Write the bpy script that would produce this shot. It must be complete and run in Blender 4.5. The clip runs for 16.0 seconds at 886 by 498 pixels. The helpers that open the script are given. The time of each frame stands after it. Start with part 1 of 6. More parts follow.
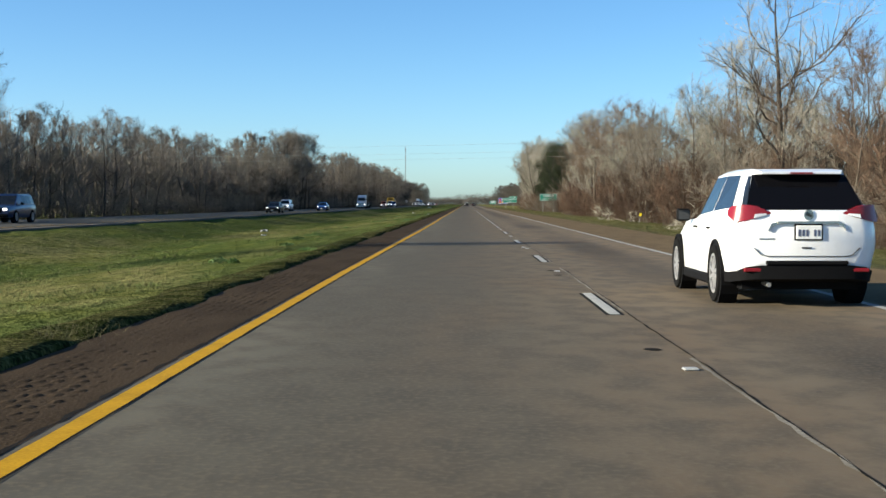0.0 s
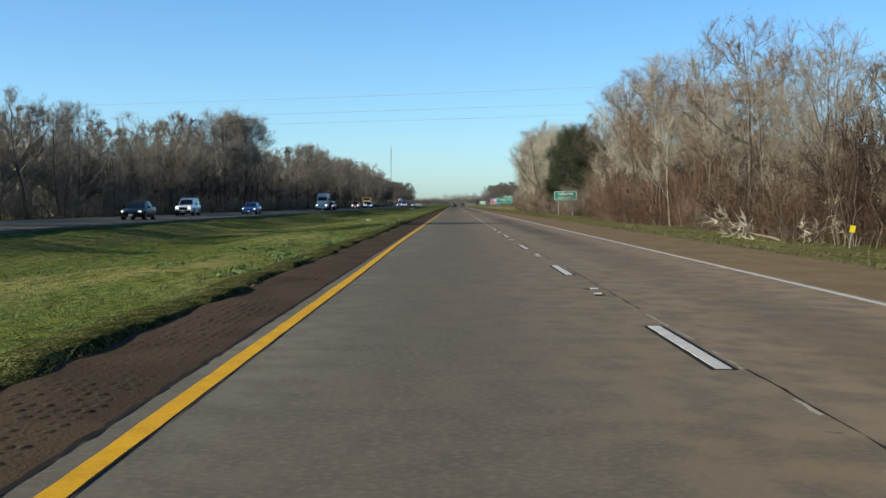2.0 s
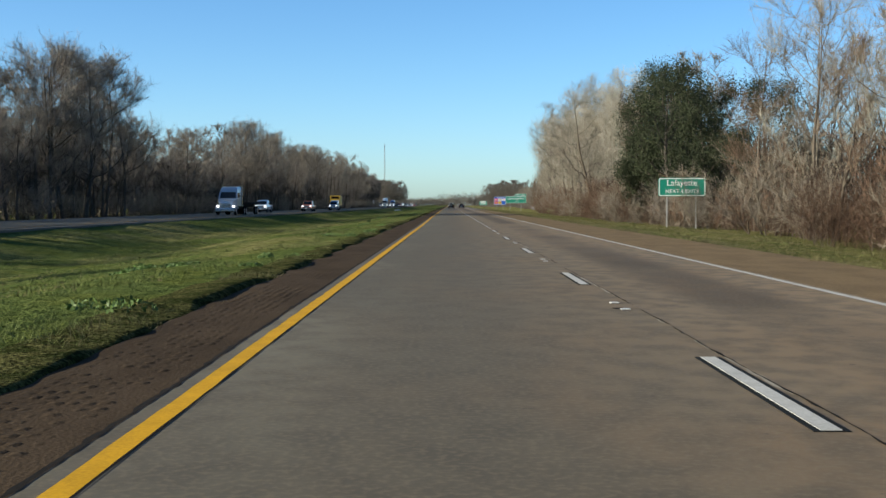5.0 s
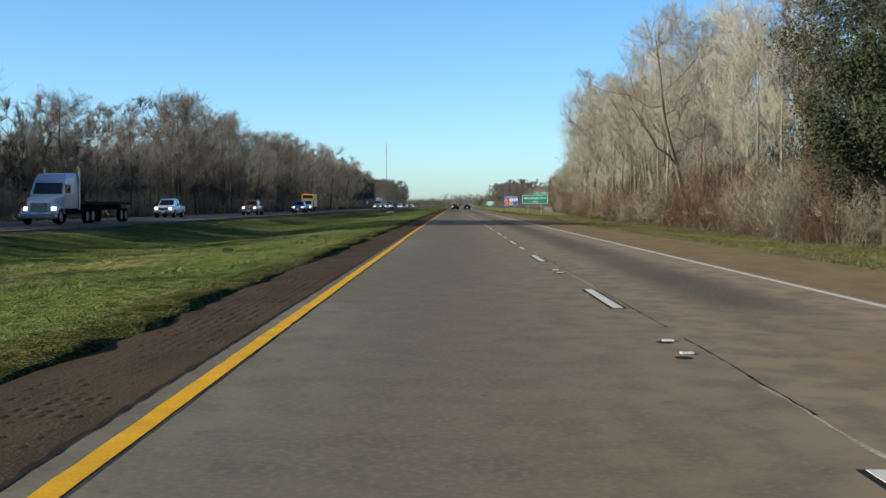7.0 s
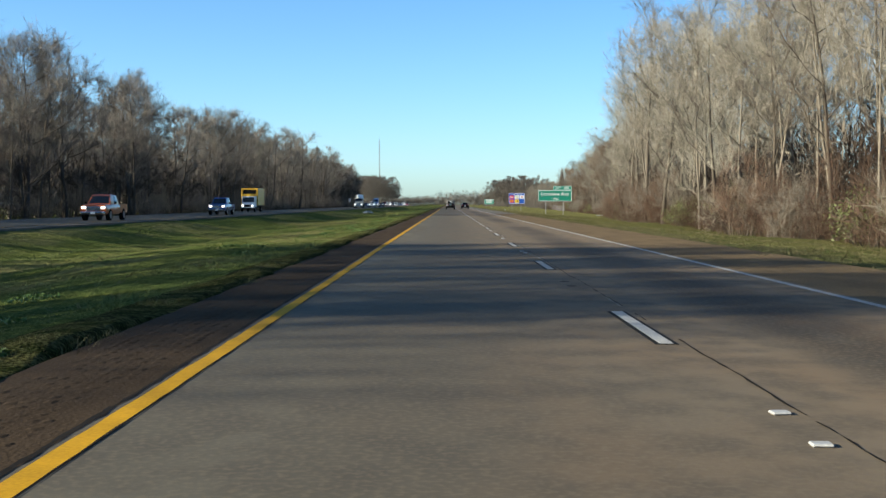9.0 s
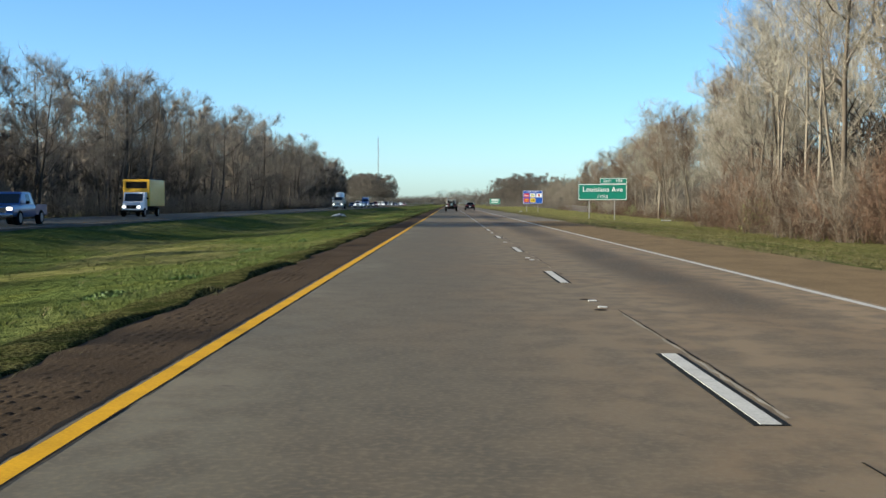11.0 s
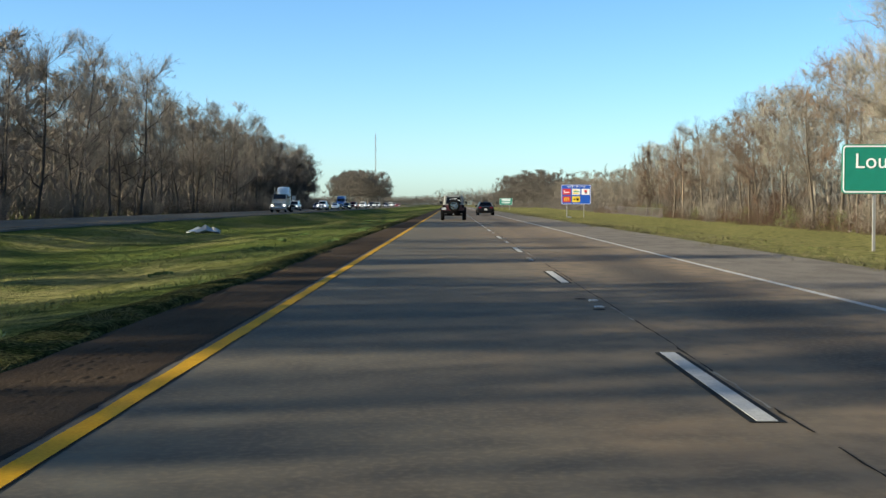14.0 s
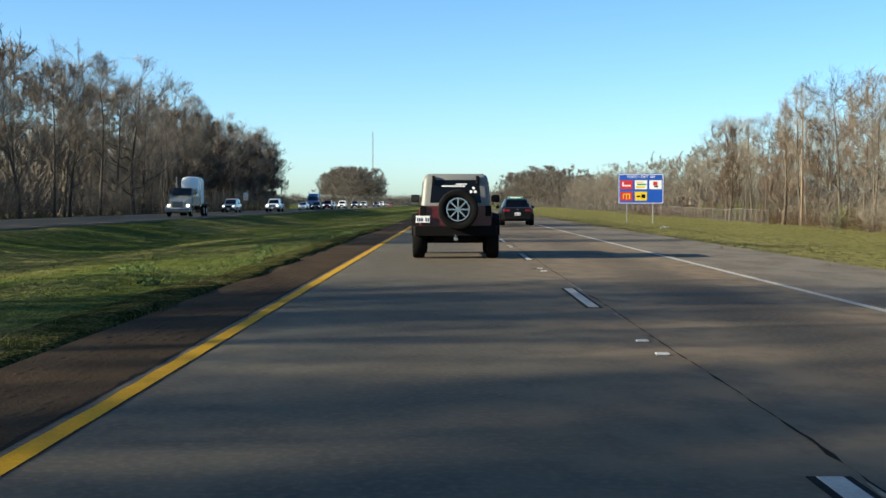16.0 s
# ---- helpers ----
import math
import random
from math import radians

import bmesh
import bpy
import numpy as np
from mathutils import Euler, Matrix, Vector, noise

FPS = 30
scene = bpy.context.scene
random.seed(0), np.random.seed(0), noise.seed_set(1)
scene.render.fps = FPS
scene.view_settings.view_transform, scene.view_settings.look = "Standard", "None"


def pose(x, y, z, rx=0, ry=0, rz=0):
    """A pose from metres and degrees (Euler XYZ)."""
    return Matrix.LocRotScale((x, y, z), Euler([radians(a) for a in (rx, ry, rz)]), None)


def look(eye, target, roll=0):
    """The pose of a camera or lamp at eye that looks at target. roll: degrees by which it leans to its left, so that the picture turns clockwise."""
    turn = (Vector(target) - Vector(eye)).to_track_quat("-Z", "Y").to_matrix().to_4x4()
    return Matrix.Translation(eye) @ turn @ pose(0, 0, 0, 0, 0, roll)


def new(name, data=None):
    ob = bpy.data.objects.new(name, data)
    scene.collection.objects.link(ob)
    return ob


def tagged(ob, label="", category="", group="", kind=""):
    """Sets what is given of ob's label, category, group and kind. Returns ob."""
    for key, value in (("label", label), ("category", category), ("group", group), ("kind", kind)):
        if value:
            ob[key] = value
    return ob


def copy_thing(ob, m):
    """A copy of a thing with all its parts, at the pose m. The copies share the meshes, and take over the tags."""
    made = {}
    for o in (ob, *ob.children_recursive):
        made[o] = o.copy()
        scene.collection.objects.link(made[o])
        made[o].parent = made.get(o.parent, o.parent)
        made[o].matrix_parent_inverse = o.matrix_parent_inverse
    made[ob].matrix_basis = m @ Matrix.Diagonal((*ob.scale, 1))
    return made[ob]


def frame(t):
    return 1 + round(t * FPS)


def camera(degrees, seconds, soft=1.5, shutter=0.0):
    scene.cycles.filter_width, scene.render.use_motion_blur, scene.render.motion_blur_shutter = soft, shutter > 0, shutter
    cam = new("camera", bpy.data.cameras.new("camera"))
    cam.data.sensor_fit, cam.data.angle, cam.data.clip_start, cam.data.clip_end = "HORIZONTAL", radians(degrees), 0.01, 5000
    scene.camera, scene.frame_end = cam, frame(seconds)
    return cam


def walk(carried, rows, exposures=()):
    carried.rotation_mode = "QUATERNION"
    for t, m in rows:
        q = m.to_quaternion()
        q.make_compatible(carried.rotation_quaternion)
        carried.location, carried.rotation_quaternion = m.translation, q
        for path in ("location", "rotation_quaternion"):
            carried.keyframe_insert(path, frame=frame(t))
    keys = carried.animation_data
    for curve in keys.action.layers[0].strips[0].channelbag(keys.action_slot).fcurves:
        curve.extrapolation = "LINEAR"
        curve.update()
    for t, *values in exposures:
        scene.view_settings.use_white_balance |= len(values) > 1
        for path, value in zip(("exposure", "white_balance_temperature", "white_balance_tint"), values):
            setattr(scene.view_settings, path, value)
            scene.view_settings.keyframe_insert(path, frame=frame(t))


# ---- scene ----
cam = camera(38.5, 16.0)
PATH = [
    (0.0, pose(2.07, -13.56, 1.19, 87.95, 0, 1.05)),
    (0.5, pose(1.89, 2.93, 1.19, 87.98, 0, 0.87)),
    (1.0, pose(1.74, 19.26, 1.19, 88.01, 0, 0.67)),
    (1.5, pose(1.71, 35.54, 1.19, 87.96, 0, 0.57)),
    (2.0, pose(1.71, 51.87, 1.19, 87.98, 0, 0.47)),
    (2.5, pose(1.72, 68.40, 1.19, 88.04, 0, 0.53)),
    (3.0, pose(1.66, 85.21, 1.19, 88.04, 0, 0.52)),
    (3.5, pose(1.67, 102.02, 1.19, 88.00, 0, 0.55)),
    (4.0, pose(1.66, 118.82, 1.19, 87.99, 0, 0.40)),
    (6.5, pose(1.66, 200.74, 1.19, 88.01, 0, 0.28)),
    (7.0, pose(1.76, 217.03, 1.19, 88.03, 0, 0.48)),
    (7.5, pose(1.74, 233.33, 1.19, 87.95, 0, 0.43)),
    (8.0, pose(1.73, 249.63, 1.19, 87.77, 0, 0.14)),
    (8.5, pose(1.79, 265.72, 1.19, 87.98, 0, 0.36)),
    (9.0, pose(1.81, 281.92, 1.19, 87.95, 0, 0.26)),
    (9.5, pose(1.84, 298.18, 1.19, 87.73, 0, 0.19)),
    (10.0, pose(1.88, 314.44, 1.19, 87.89, 0, 0.12)),
    (12.5, pose(1.96, 395.33, 1.19, 87.96, 0, 0.67)),
    (13.0, pose(1.94, 411.73, 1.19, 87.92, 0, 0.57)),
    (13.5, pose(1.93, 428.40, 1.19, 88.06, 0, 0.44)),
    (14.0, pose(1.94, 444.23, 1.19, 87.97, 0, 0.36)),
    (14.5, pose(1.97, 460.80, 1.19, 87.83, 0, 0.22)),
    (15.0, pose(1.98, 477.02, 1.19, 87.97, 0, 0.24)),
    (15.5, pose(2.00, 493.28, 1.19, 87.87, 0, 0.23)),
    (16.0, pose(2.02, 509.83, 1.19, 87.94, 0, 0.36)),
]
walk(cam, PATH, exposures=[(0.0, 1.29, 6500, 10), (4.2, 1.29, 6500, 10), (6.3, 1.32, 6500, 10), (7.3, 1.42, 6500, 10), (10.2, 1.5, 6500, 10), (12.3, 1.51, 6600, 10), (13.8, 1.54, 6850, 10), (16.0, 1.54, 6850, 10)])

# ---- daylight: low sun from behind on the left, clear sky ----
SUN_AZ, SUN_EL = radians(15), radians(18.8)
SUN_WAY = Vector((math.cos(SUN_AZ) * math.cos(SUN_EL), math.sin(SUN_AZ) * math.cos(SUN_EL), -math.sin(SUN_EL)))
world = bpy.data.worlds.new("sky")
scene.world = world
world.use_nodes = True
wn = world.node_tree
sky = wn.nodes.new("ShaderNodeTexSky")
sky.sky_type = "NISHITA"
sky.sun_disc = False
sky.sun_elevation = SUN_EL
sky.sun_rotation = math.atan2(-SUN_WAY.x, -SUN_WAY.y)
sky.air_density, sky.dust_density, sky.ozone_density = 0.7, 0.6, 2.5
cool = wn.nodes.new("ShaderNodeVectorMath")
cool.operation = "MULTIPLY"
cool.inputs[1].default_value = (0.855, 0.985, 1.03)
wn.links.new(sky.outputs[0], cool.inputs[0])
rich = wn.nodes.new("ShaderNodeHueSaturation")
rich.inputs["Saturation"].default_value = 1.12
wn.links.new(cool.outputs[0], rich.inputs["Color"])
wn.links.new(rich.outputs[0], wn.nodes["Background"].inputs[0])
wn.nodes["Background"].inputs[1].default_value = 0.082
lamp = bpy.data.lights.new("sun", "SUN")
lamp.energy, lamp.angle, lamp.color = 4.6, radians(0.53), (1.0, 0.92, 0.73)
sun = new("sun", lamp)
sun.matrix_world = look(tuple(-40 * SUN_WAY), (0, 0, 0))


# ---- materials ----
def link(nt, a, b):
    nt.links.new(a, b)


def surface(name, base, rough=0.6, metal=0.0, var=0.15, scale=3.0, fine=40.0, bump=0.0, spread=0.0, stretch=(1, 1, 1), spec=0.5, coat=0.0):
    """Base colour that varies by a coarse and a fine noise, by object (spread), with bump."""
    m = bpy.data.materials.new(name)
    m.use_nodes = True
    nt = m.node_tree
    b = nt.nodes["Principled BSDF"]
    b.inputs["Roughness"].default_value, b.inputs["Metallic"].default_value = rough, metal
    b.inputs["Specular IOR Level"].default_value = spec
    b.inputs["Coat Weight"].default_value = coat
    co = nt.nodes.new("ShaderNodeTexCoord")
    mp = nt.nodes.new("ShaderNodeMapping")
    mp.inputs["Scale"].default_value = stretch
    link(nt, co.outputs["Object"], mp.inputs[0])
    n1, n2 = nt.nodes.new("ShaderNodeTexNoise"), nt.nodes.new("ShaderNodeTexNoise")
    n1.inputs["Scale"].default_value, n1.inputs["Detail"].default_value = scale, 4
    n2.inputs["Scale"].default_value, n2.inputs["Detail"].default_value = fine, 3
    link(nt, mp.outputs[0], n1.inputs[0])
    link(nt, mp.outputs[0], n2.inputs[0])
    add = nt.nodes.new("ShaderNodeMath")
    add.operation = "ADD"
    link(nt, n1.outputs[0], add.inputs[0])
    link(nt, n2.outputs[0], add.inputs[1])
    val = add.outputs[0]
    if spread:
        oi = nt.nodes.new("ShaderNodeObjectInfo")
        ad2 = nt.nodes.new("ShaderNodeMath")
        ad2.operation = "MULTIPLY_ADD"
        link(nt, oi.outputs["Random"], ad2.inputs[0])
        ad2.inputs[1].default_value = 2 * spread
        link(nt, val, ad2.inputs[2])
        ad3 = nt.nodes.new("ShaderNodeMath")
        ad3.operation = "SUBTRACT"
        link(nt, ad2.outputs[0], ad3.inputs[0])
        ad3.inputs[1].default_value = spread
        val = ad3.outputs[0]
    mr = nt.nodes.new("ShaderNodeMapRange")
    mr.inputs["From Min"].default_value, mr.inputs["From Max"].default_value = 0.55, 1.45
    mr.inputs["To Min"].default_value, mr.inputs["To Max"].default_value = 1 - 2 * var, 1 + 2 * var
    link(nt, val, mr.inputs["Value"])
    vm = nt.nodes.new("ShaderNodeVectorMath")
    vm.operation = "SCALE"
    vm.inputs[0].default_value = base
    link(nt, mr.outputs[0], vm.inputs["Scale"])
    link(nt, vm.outputs[0], b.inputs["Base Color"])
    if bump:
        bp = nt.nodes.new("ShaderNodeBump")
        bp.inputs["Strength"].default_value, bp.inputs["Distance"].default_value = bump, 0.02
        link(nt, n2.outputs[0], bp.inputs["Height"])
        link(nt, bp.outputs[0], b.inputs["Normal"])
    return m


def noise_at(nt, co, scale, detail=4, stretch=(1, 1, 1)):
    mp = nt.nodes.new("ShaderNodeMapping")
    mp.inputs["Scale"].default_value = stretch
    link(nt, co, mp.inputs[0])
    n = nt.nodes.new("ShaderNodeTexNoise")
    n.inputs["Scale"].default_value, n.inputs["Detail"].default_value = scale, detail
    link(nt, mp.outputs[0], n.inputs[0])
    return n.outputs[0]


def ramp(nt, value, lo, hi, a, b):
    mr = nt.nodes.new("ShaderNodeMapRange")
    mr.interpolation_type = "SMOOTHSTEP"
    for k, v in (("From Min", lo), ("From Max", hi), ("To Min", a), ("To Max", b)):
        mr.inputs[k].default_value = v
    link(nt, value, mr.inputs["Value"])
    return mr.outputs[0]


def mixed(nt, f, a, b):
    mx = nt.nodes.new("ShaderNodeMix")
    mx.data_type = "RGBA"
    link(nt, f, mx.inputs[0])
    for s, v in ((mx.inputs[6], a), (mx.inputs[7], b)):
        if isinstance(v, tuple):
            s.default_value = (*v, 1)
        else:
            link(nt, v, s)
    return mx.outputs[2]


def times(nt, a, b):
    k = nt.nodes.new("ShaderNodeMath")
    k.operation = "MULTIPLY"
    link(nt, a, k.inputs[0])
    if isinstance(b, float):
        k.inputs[1].default_value = b
    else:
        link(nt, b, k.inputs[1])
    return k.outputs[0]


def blank(name, rough=0.9, spec=0.3):
    m = bpy.data.materials.new(name)
    m.use_nodes = True
    nt = m.node_tree
    b = nt.nodes["Principled BSDF"]
    b.inputs["Roughness"].default_value, b.inputs["Specular IOR Level"].default_value = rough, spec
    co = nt.nodes.new("ShaderNodeTexCoord").outputs["Object"]
    return m, nt, b, co


def bumped(nt, b, height, strength, dist):
    bp = nt.nodes.new("ShaderNodeBump")
    bp.inputs["Strength"].default_value, bp.inputs["Distance"].default_value = strength, dist
    link(nt, height, bp.inputs["Height"])
    link(nt, bp.outputs[0], b.inputs["Normal"])


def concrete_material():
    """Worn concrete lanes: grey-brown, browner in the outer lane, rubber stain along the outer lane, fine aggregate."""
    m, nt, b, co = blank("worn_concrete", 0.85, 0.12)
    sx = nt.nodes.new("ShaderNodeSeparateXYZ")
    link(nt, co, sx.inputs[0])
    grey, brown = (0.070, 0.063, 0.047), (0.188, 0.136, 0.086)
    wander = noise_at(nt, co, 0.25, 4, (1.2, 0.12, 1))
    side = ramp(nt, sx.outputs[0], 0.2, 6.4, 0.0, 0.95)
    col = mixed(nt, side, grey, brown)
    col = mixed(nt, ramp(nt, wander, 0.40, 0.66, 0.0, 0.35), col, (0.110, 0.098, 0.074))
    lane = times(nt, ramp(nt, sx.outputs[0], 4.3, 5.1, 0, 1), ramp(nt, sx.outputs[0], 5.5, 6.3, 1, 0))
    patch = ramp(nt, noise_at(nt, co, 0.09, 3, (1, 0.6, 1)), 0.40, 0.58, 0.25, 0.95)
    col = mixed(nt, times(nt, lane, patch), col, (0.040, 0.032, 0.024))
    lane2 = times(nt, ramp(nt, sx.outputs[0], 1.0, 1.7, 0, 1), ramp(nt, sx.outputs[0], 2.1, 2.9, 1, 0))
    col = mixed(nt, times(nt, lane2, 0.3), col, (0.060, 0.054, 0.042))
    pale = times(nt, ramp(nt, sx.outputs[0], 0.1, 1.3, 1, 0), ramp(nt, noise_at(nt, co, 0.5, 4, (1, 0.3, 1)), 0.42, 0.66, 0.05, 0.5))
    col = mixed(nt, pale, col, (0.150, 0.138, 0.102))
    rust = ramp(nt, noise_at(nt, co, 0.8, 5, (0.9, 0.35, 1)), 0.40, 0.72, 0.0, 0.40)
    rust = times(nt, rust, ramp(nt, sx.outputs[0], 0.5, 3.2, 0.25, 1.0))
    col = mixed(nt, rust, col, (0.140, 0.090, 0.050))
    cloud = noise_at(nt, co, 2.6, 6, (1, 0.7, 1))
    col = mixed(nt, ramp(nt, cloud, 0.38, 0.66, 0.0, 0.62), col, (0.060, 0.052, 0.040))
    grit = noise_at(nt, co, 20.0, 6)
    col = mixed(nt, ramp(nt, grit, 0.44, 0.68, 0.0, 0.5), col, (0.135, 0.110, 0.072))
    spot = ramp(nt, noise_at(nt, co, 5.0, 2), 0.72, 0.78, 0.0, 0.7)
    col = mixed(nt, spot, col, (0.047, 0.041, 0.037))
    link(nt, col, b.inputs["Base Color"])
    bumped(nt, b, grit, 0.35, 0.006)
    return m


def ground_material():
    """Mown roadside grass: fresh and dry patches, tussocks with shade coloured into their hollows, bare spots."""
    m, nt, b, co = blank("roadside_grass", 0.95, 0.0)
    sx = nt.nodes.new("ShaderNodeSeparateXYZ")
    link(nt, co, sx.inputs[0])
    a = ramp(nt, noise_at(nt, co, 0.16, 6, (1, 0.30, 1)), 0.44, 0.62, 0, 1)
    c = ramp(nt, noise_at(nt, co, 0.9, 6, (1, 0.5, 1)), 0.42, 0.64, 0, 1)
    tuft = noise_at(nt, co, 3.2, 6, (1, 0.7, 1))
    fine = noise_at(nt, co, 26.0, 5, (1, 0.6, 1))
    col = mixed(nt, a, (0.062, 0.086, 0.025), (0.172, 0.154, 0.064))
    col = mixed(nt, times(nt, c, 0.65), col, (0.078, 0.088, 0.018))
    dry = times(nt, ramp(nt, sx.outputs[0], 9.5, 12.0, 0, 0.75), ramp(nt, sx.outputs[1], 440.0, 490.0, 0.9, 1.0))
    col = mixed(nt, dry, col, mixed(nt, ramp(nt, sx.outputs[1], 430.0, 490.0, 0, 1), (0.130, 0.108, 0.048), (0.225, 0.195, 0.078)))
    verge = times(nt, ramp(nt, sx.outputs[0], 9.8, 12.6, 1.0, 0.0), ramp(nt, sx.outputs[0], 9.0, 9.4, 0.0, 1.0))
    verge = times(nt, verge, ramp(nt, noise_at(nt, co, 0.8, 5, (1, 0.35, 1)), 0.38, 0.58, 0.15, 1.0))
    col = mixed(nt, verge, col, (0.098, 0.082, 0.056))
    dirt = times(nt, times(nt, ramp(nt, sx.outputs[0], -2.0, -1.4, 0, 0.8), ramp(nt, sx.outputs[0], 4.0, 5.0, 1, 0)), ramp(nt, c, 0.1, 0.9, 0.4, 1.0))
    col = mixed(nt, dirt, col, (0.045, 0.038, 0.020))
    # low spots of tuft and blade noise darkened as shade between the grass
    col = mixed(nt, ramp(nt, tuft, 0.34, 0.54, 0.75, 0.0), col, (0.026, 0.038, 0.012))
    col = mixed(nt, ramp(nt, tuft, 0.56, 0.72, 0.0, 0.5), col, (0.150, 0.165, 0.052))
    col = mixed(nt, ramp(nt, fine, 0.50, 0.66, 0.0, 0.5), col, (0.160, 0.175, 0.060))
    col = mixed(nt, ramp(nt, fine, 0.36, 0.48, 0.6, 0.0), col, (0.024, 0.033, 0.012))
    link(nt, col, b.inputs["Base Color"])
    h = nt.nodes.new("ShaderNodeMath")
    h.operation = "MULTIPLY_ADD"
    link(nt, tuft, h.inputs[0])
    h.inputs[1].default_value = 3.0
    link(nt, fine, h.inputs[2])
    bumped(nt, b, h.outputs[0], 0.9, 0.06)
    return m


def turf_material():
    """Torn turf edge: olive and straw over dark soil, with crevice shade painted into the colour."""
    m, nt, b, co = blank("torn_turf", 0.95, 0.0)
    n1, n2 = noise_at(nt, co, 2.2, 5), noise_at(nt, co, 22.0, 5)
    col = mixed(nt, ramp(nt, n1, 0.40, 0.60, 0, 1), (0.030, 0.038, 0.011), (0.085, 0.082, 0.030))
    # low spots of the bump go near-black: soil plus painted crevice shade
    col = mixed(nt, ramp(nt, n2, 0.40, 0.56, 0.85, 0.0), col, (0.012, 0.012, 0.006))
    col = mixed(nt, ramp(nt, n2, 0.58, 0.70, 0.0, 0.6), col, (0.150, 0.140, 0.070))
    link(nt, col, b.inputs["Base Color"])
    bumped(nt, b, n2, 1.0, 0.05)
    return m


def shoulder_material(name, base, dark):
    m, nt, b, co = blank(name, 0.95, 0.03)
    c = noise_at(nt, co, 1.3, 5, (1, 0.4, 1))
    g = noise_at(nt, co, 35.0, 4)
    col = mixed(nt, ramp(nt, c, 0.38, 0.64, 0, 0.8), base, dark)
    col = mixed(nt, ramp(nt, g, 0.42, 0.7, 0, 0.5), col, tuple(1.6 * v for v in base))
    link(nt, col, b.inputs["Base Color"])
    bumped(nt, b, g, 0.6, 0.012)
    return m


def glass_material(name, tone):
    m = bpy.data.materials.new(name)
    m.use_nodes = True
    b = m.node_tree.nodes["Principled BSDF"]
    b.inputs["Base Color"].default_value = (*tone, 1)
    b.inputs["Roughness"].default_value = 0.04
    b.inputs["Specular IOR Level"].default_value = 0.35
    return m


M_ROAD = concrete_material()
M_GRASS = ground_material()
M_TURF = turf_material()
M_SHOULDER = shoulder_material("brown_shoulder", (0.047, 0.033, 0.0205), (0.028, 0.0195, 0.012))
M_SHOULDER_OUT = shoulder_material("outer_brown_shoulder", (0.128, 0.092, 0.053), (0.092, 0.067, 0.040))
M_SHOULDER_GREY = shoulder_material("grey_shoulder", (0.135, 0.120, 0.100), (0.085, 0.074, 0.062))
M_YELLOW = surface("yellow_line_paint", (0.40, 0.215, 0.006), 0.85, spec=0.12, var=0.16, scale=2.5, fine=45)
M_WHITE = surface("white_line_paint", (0.32, 0.32, 0.30), 0.85, spec=0.12, var=0.14, scale=2.5, fine=45)
M_TAPE = surface("black_contrast_tape", (0.009, 0.010, 0.010), 0.9, spec=0.08)
M_SEAM = surface("joint_filler", (0.014, 0.012, 0.010), 0.95, var=0.25, spec=0.05)
M_SEALANT = surface("pale_joint_sealant", (0.20, 0.18, 0.145), 0.9, var=0.3, scale=1.5, fine=30, spec=0.1)
M_STUD = surface("reflector_white", (0.34, 0.34, 0.32), 0.5, var=0.2, fine=60)
M_BLADE = surface("grass_blades", (0.098, 0.122, 0.034), 0.75, var=0.3, scale=0.35, fine=3.0, spec=0.15)
M_WEED = surface("weed_leaves", (0.060, 0.105, 0.024), 0.6, var=0.3, scale=0.6, fine=5.0, spec=0.25)
M_BLADE_DRY = surface("dry_grass_blades", (0.128, 0.111, 0.053), 0.8, var=0.25, scale=0.35, fine=3.0, spec=0.15)
M_BLADE_DEAD = surface("matted_dead_grass", (0.098, 0.090, 0.044), 0.9, var=0.4, scale=0.6, fine=4.0, spec=0.1)
M_BARK = surface("grey_brown_bark", (0.090, 0.075, 0.058), 0.95, var=0.22, scale=0.8, fine=9, bump=0.6, spread=0.18, spec=0.1)
M_BARK_PALE = surface("pale_bark", (0.165, 0.142, 0.112), 0.95, var=0.2, scale=0.8, fine=9, bump=0.5, spread=0.15, spec=0.1)
# tone lowered partly to carry the shade of the left-hand wood
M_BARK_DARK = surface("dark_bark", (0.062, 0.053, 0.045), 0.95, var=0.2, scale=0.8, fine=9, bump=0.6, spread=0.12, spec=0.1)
M_TWIG = surface("grey_brown_twigs", (0.172, 0.150, 0.120), 0.95, var=0.2, scale=0.25, fine=1.5, spread=0.22, spec=0.05)
M_TWIG_PALE = surface("pale_twigs", (0.285, 0.265, 0.215), 0.95, var=0.18, scale=0.25, fine=1.5, spread=0.2, spec=0.05)
M_TWIG_DARK = surface("dark_twigs", (0.172, 0.150, 0.126), 0.95, var=0.2, scale=0.25, fine=1.5, spread=0.2, spec=0.05)
M_TWIG_SHRUB = surface("thicket_twigs", (0.094, 0.061, 0.043), 0.95, var=0.3, scale=0.4, fine=2.0, spread=0.4, spec=0.05)
M_TWIG_FAR = surface("distant_twigs", (0.105, 0.093, 0.080), 0.95, var=0.2, scale=0.1, fine=0.8, spec=0.05)
# darker twig tone that carries the shade inside the thick wood
M_TWIG_SHADED = surface("dense_shaded_twigs", (0.060, 0.051, 0.045), 0.95, var=0.25, scale=0.25, fine=1.5, spec=0.05)
M_TWIG_RED = surface("reddish_twigs", (0.128, 0.089, 0.063), 0.95, var=0.28, scale=0.3, fine=1.5, spread=0.4, spec=0.05)
M_BRUSH = surface("reddish_brown_brush", (0.080, 0.050, 0.034), 0.95, var=0.3, scale=0.3, fine=1.5, spec=0.05)
# near-black tone: shade under and between the trees is put into it
M_BRUSH_SHADED = surface("shaded_brown_brush", (0.036, 0.030, 0.025), 0.95, var=0.3, scale=0.3, fine=1.5, spec=0.05)
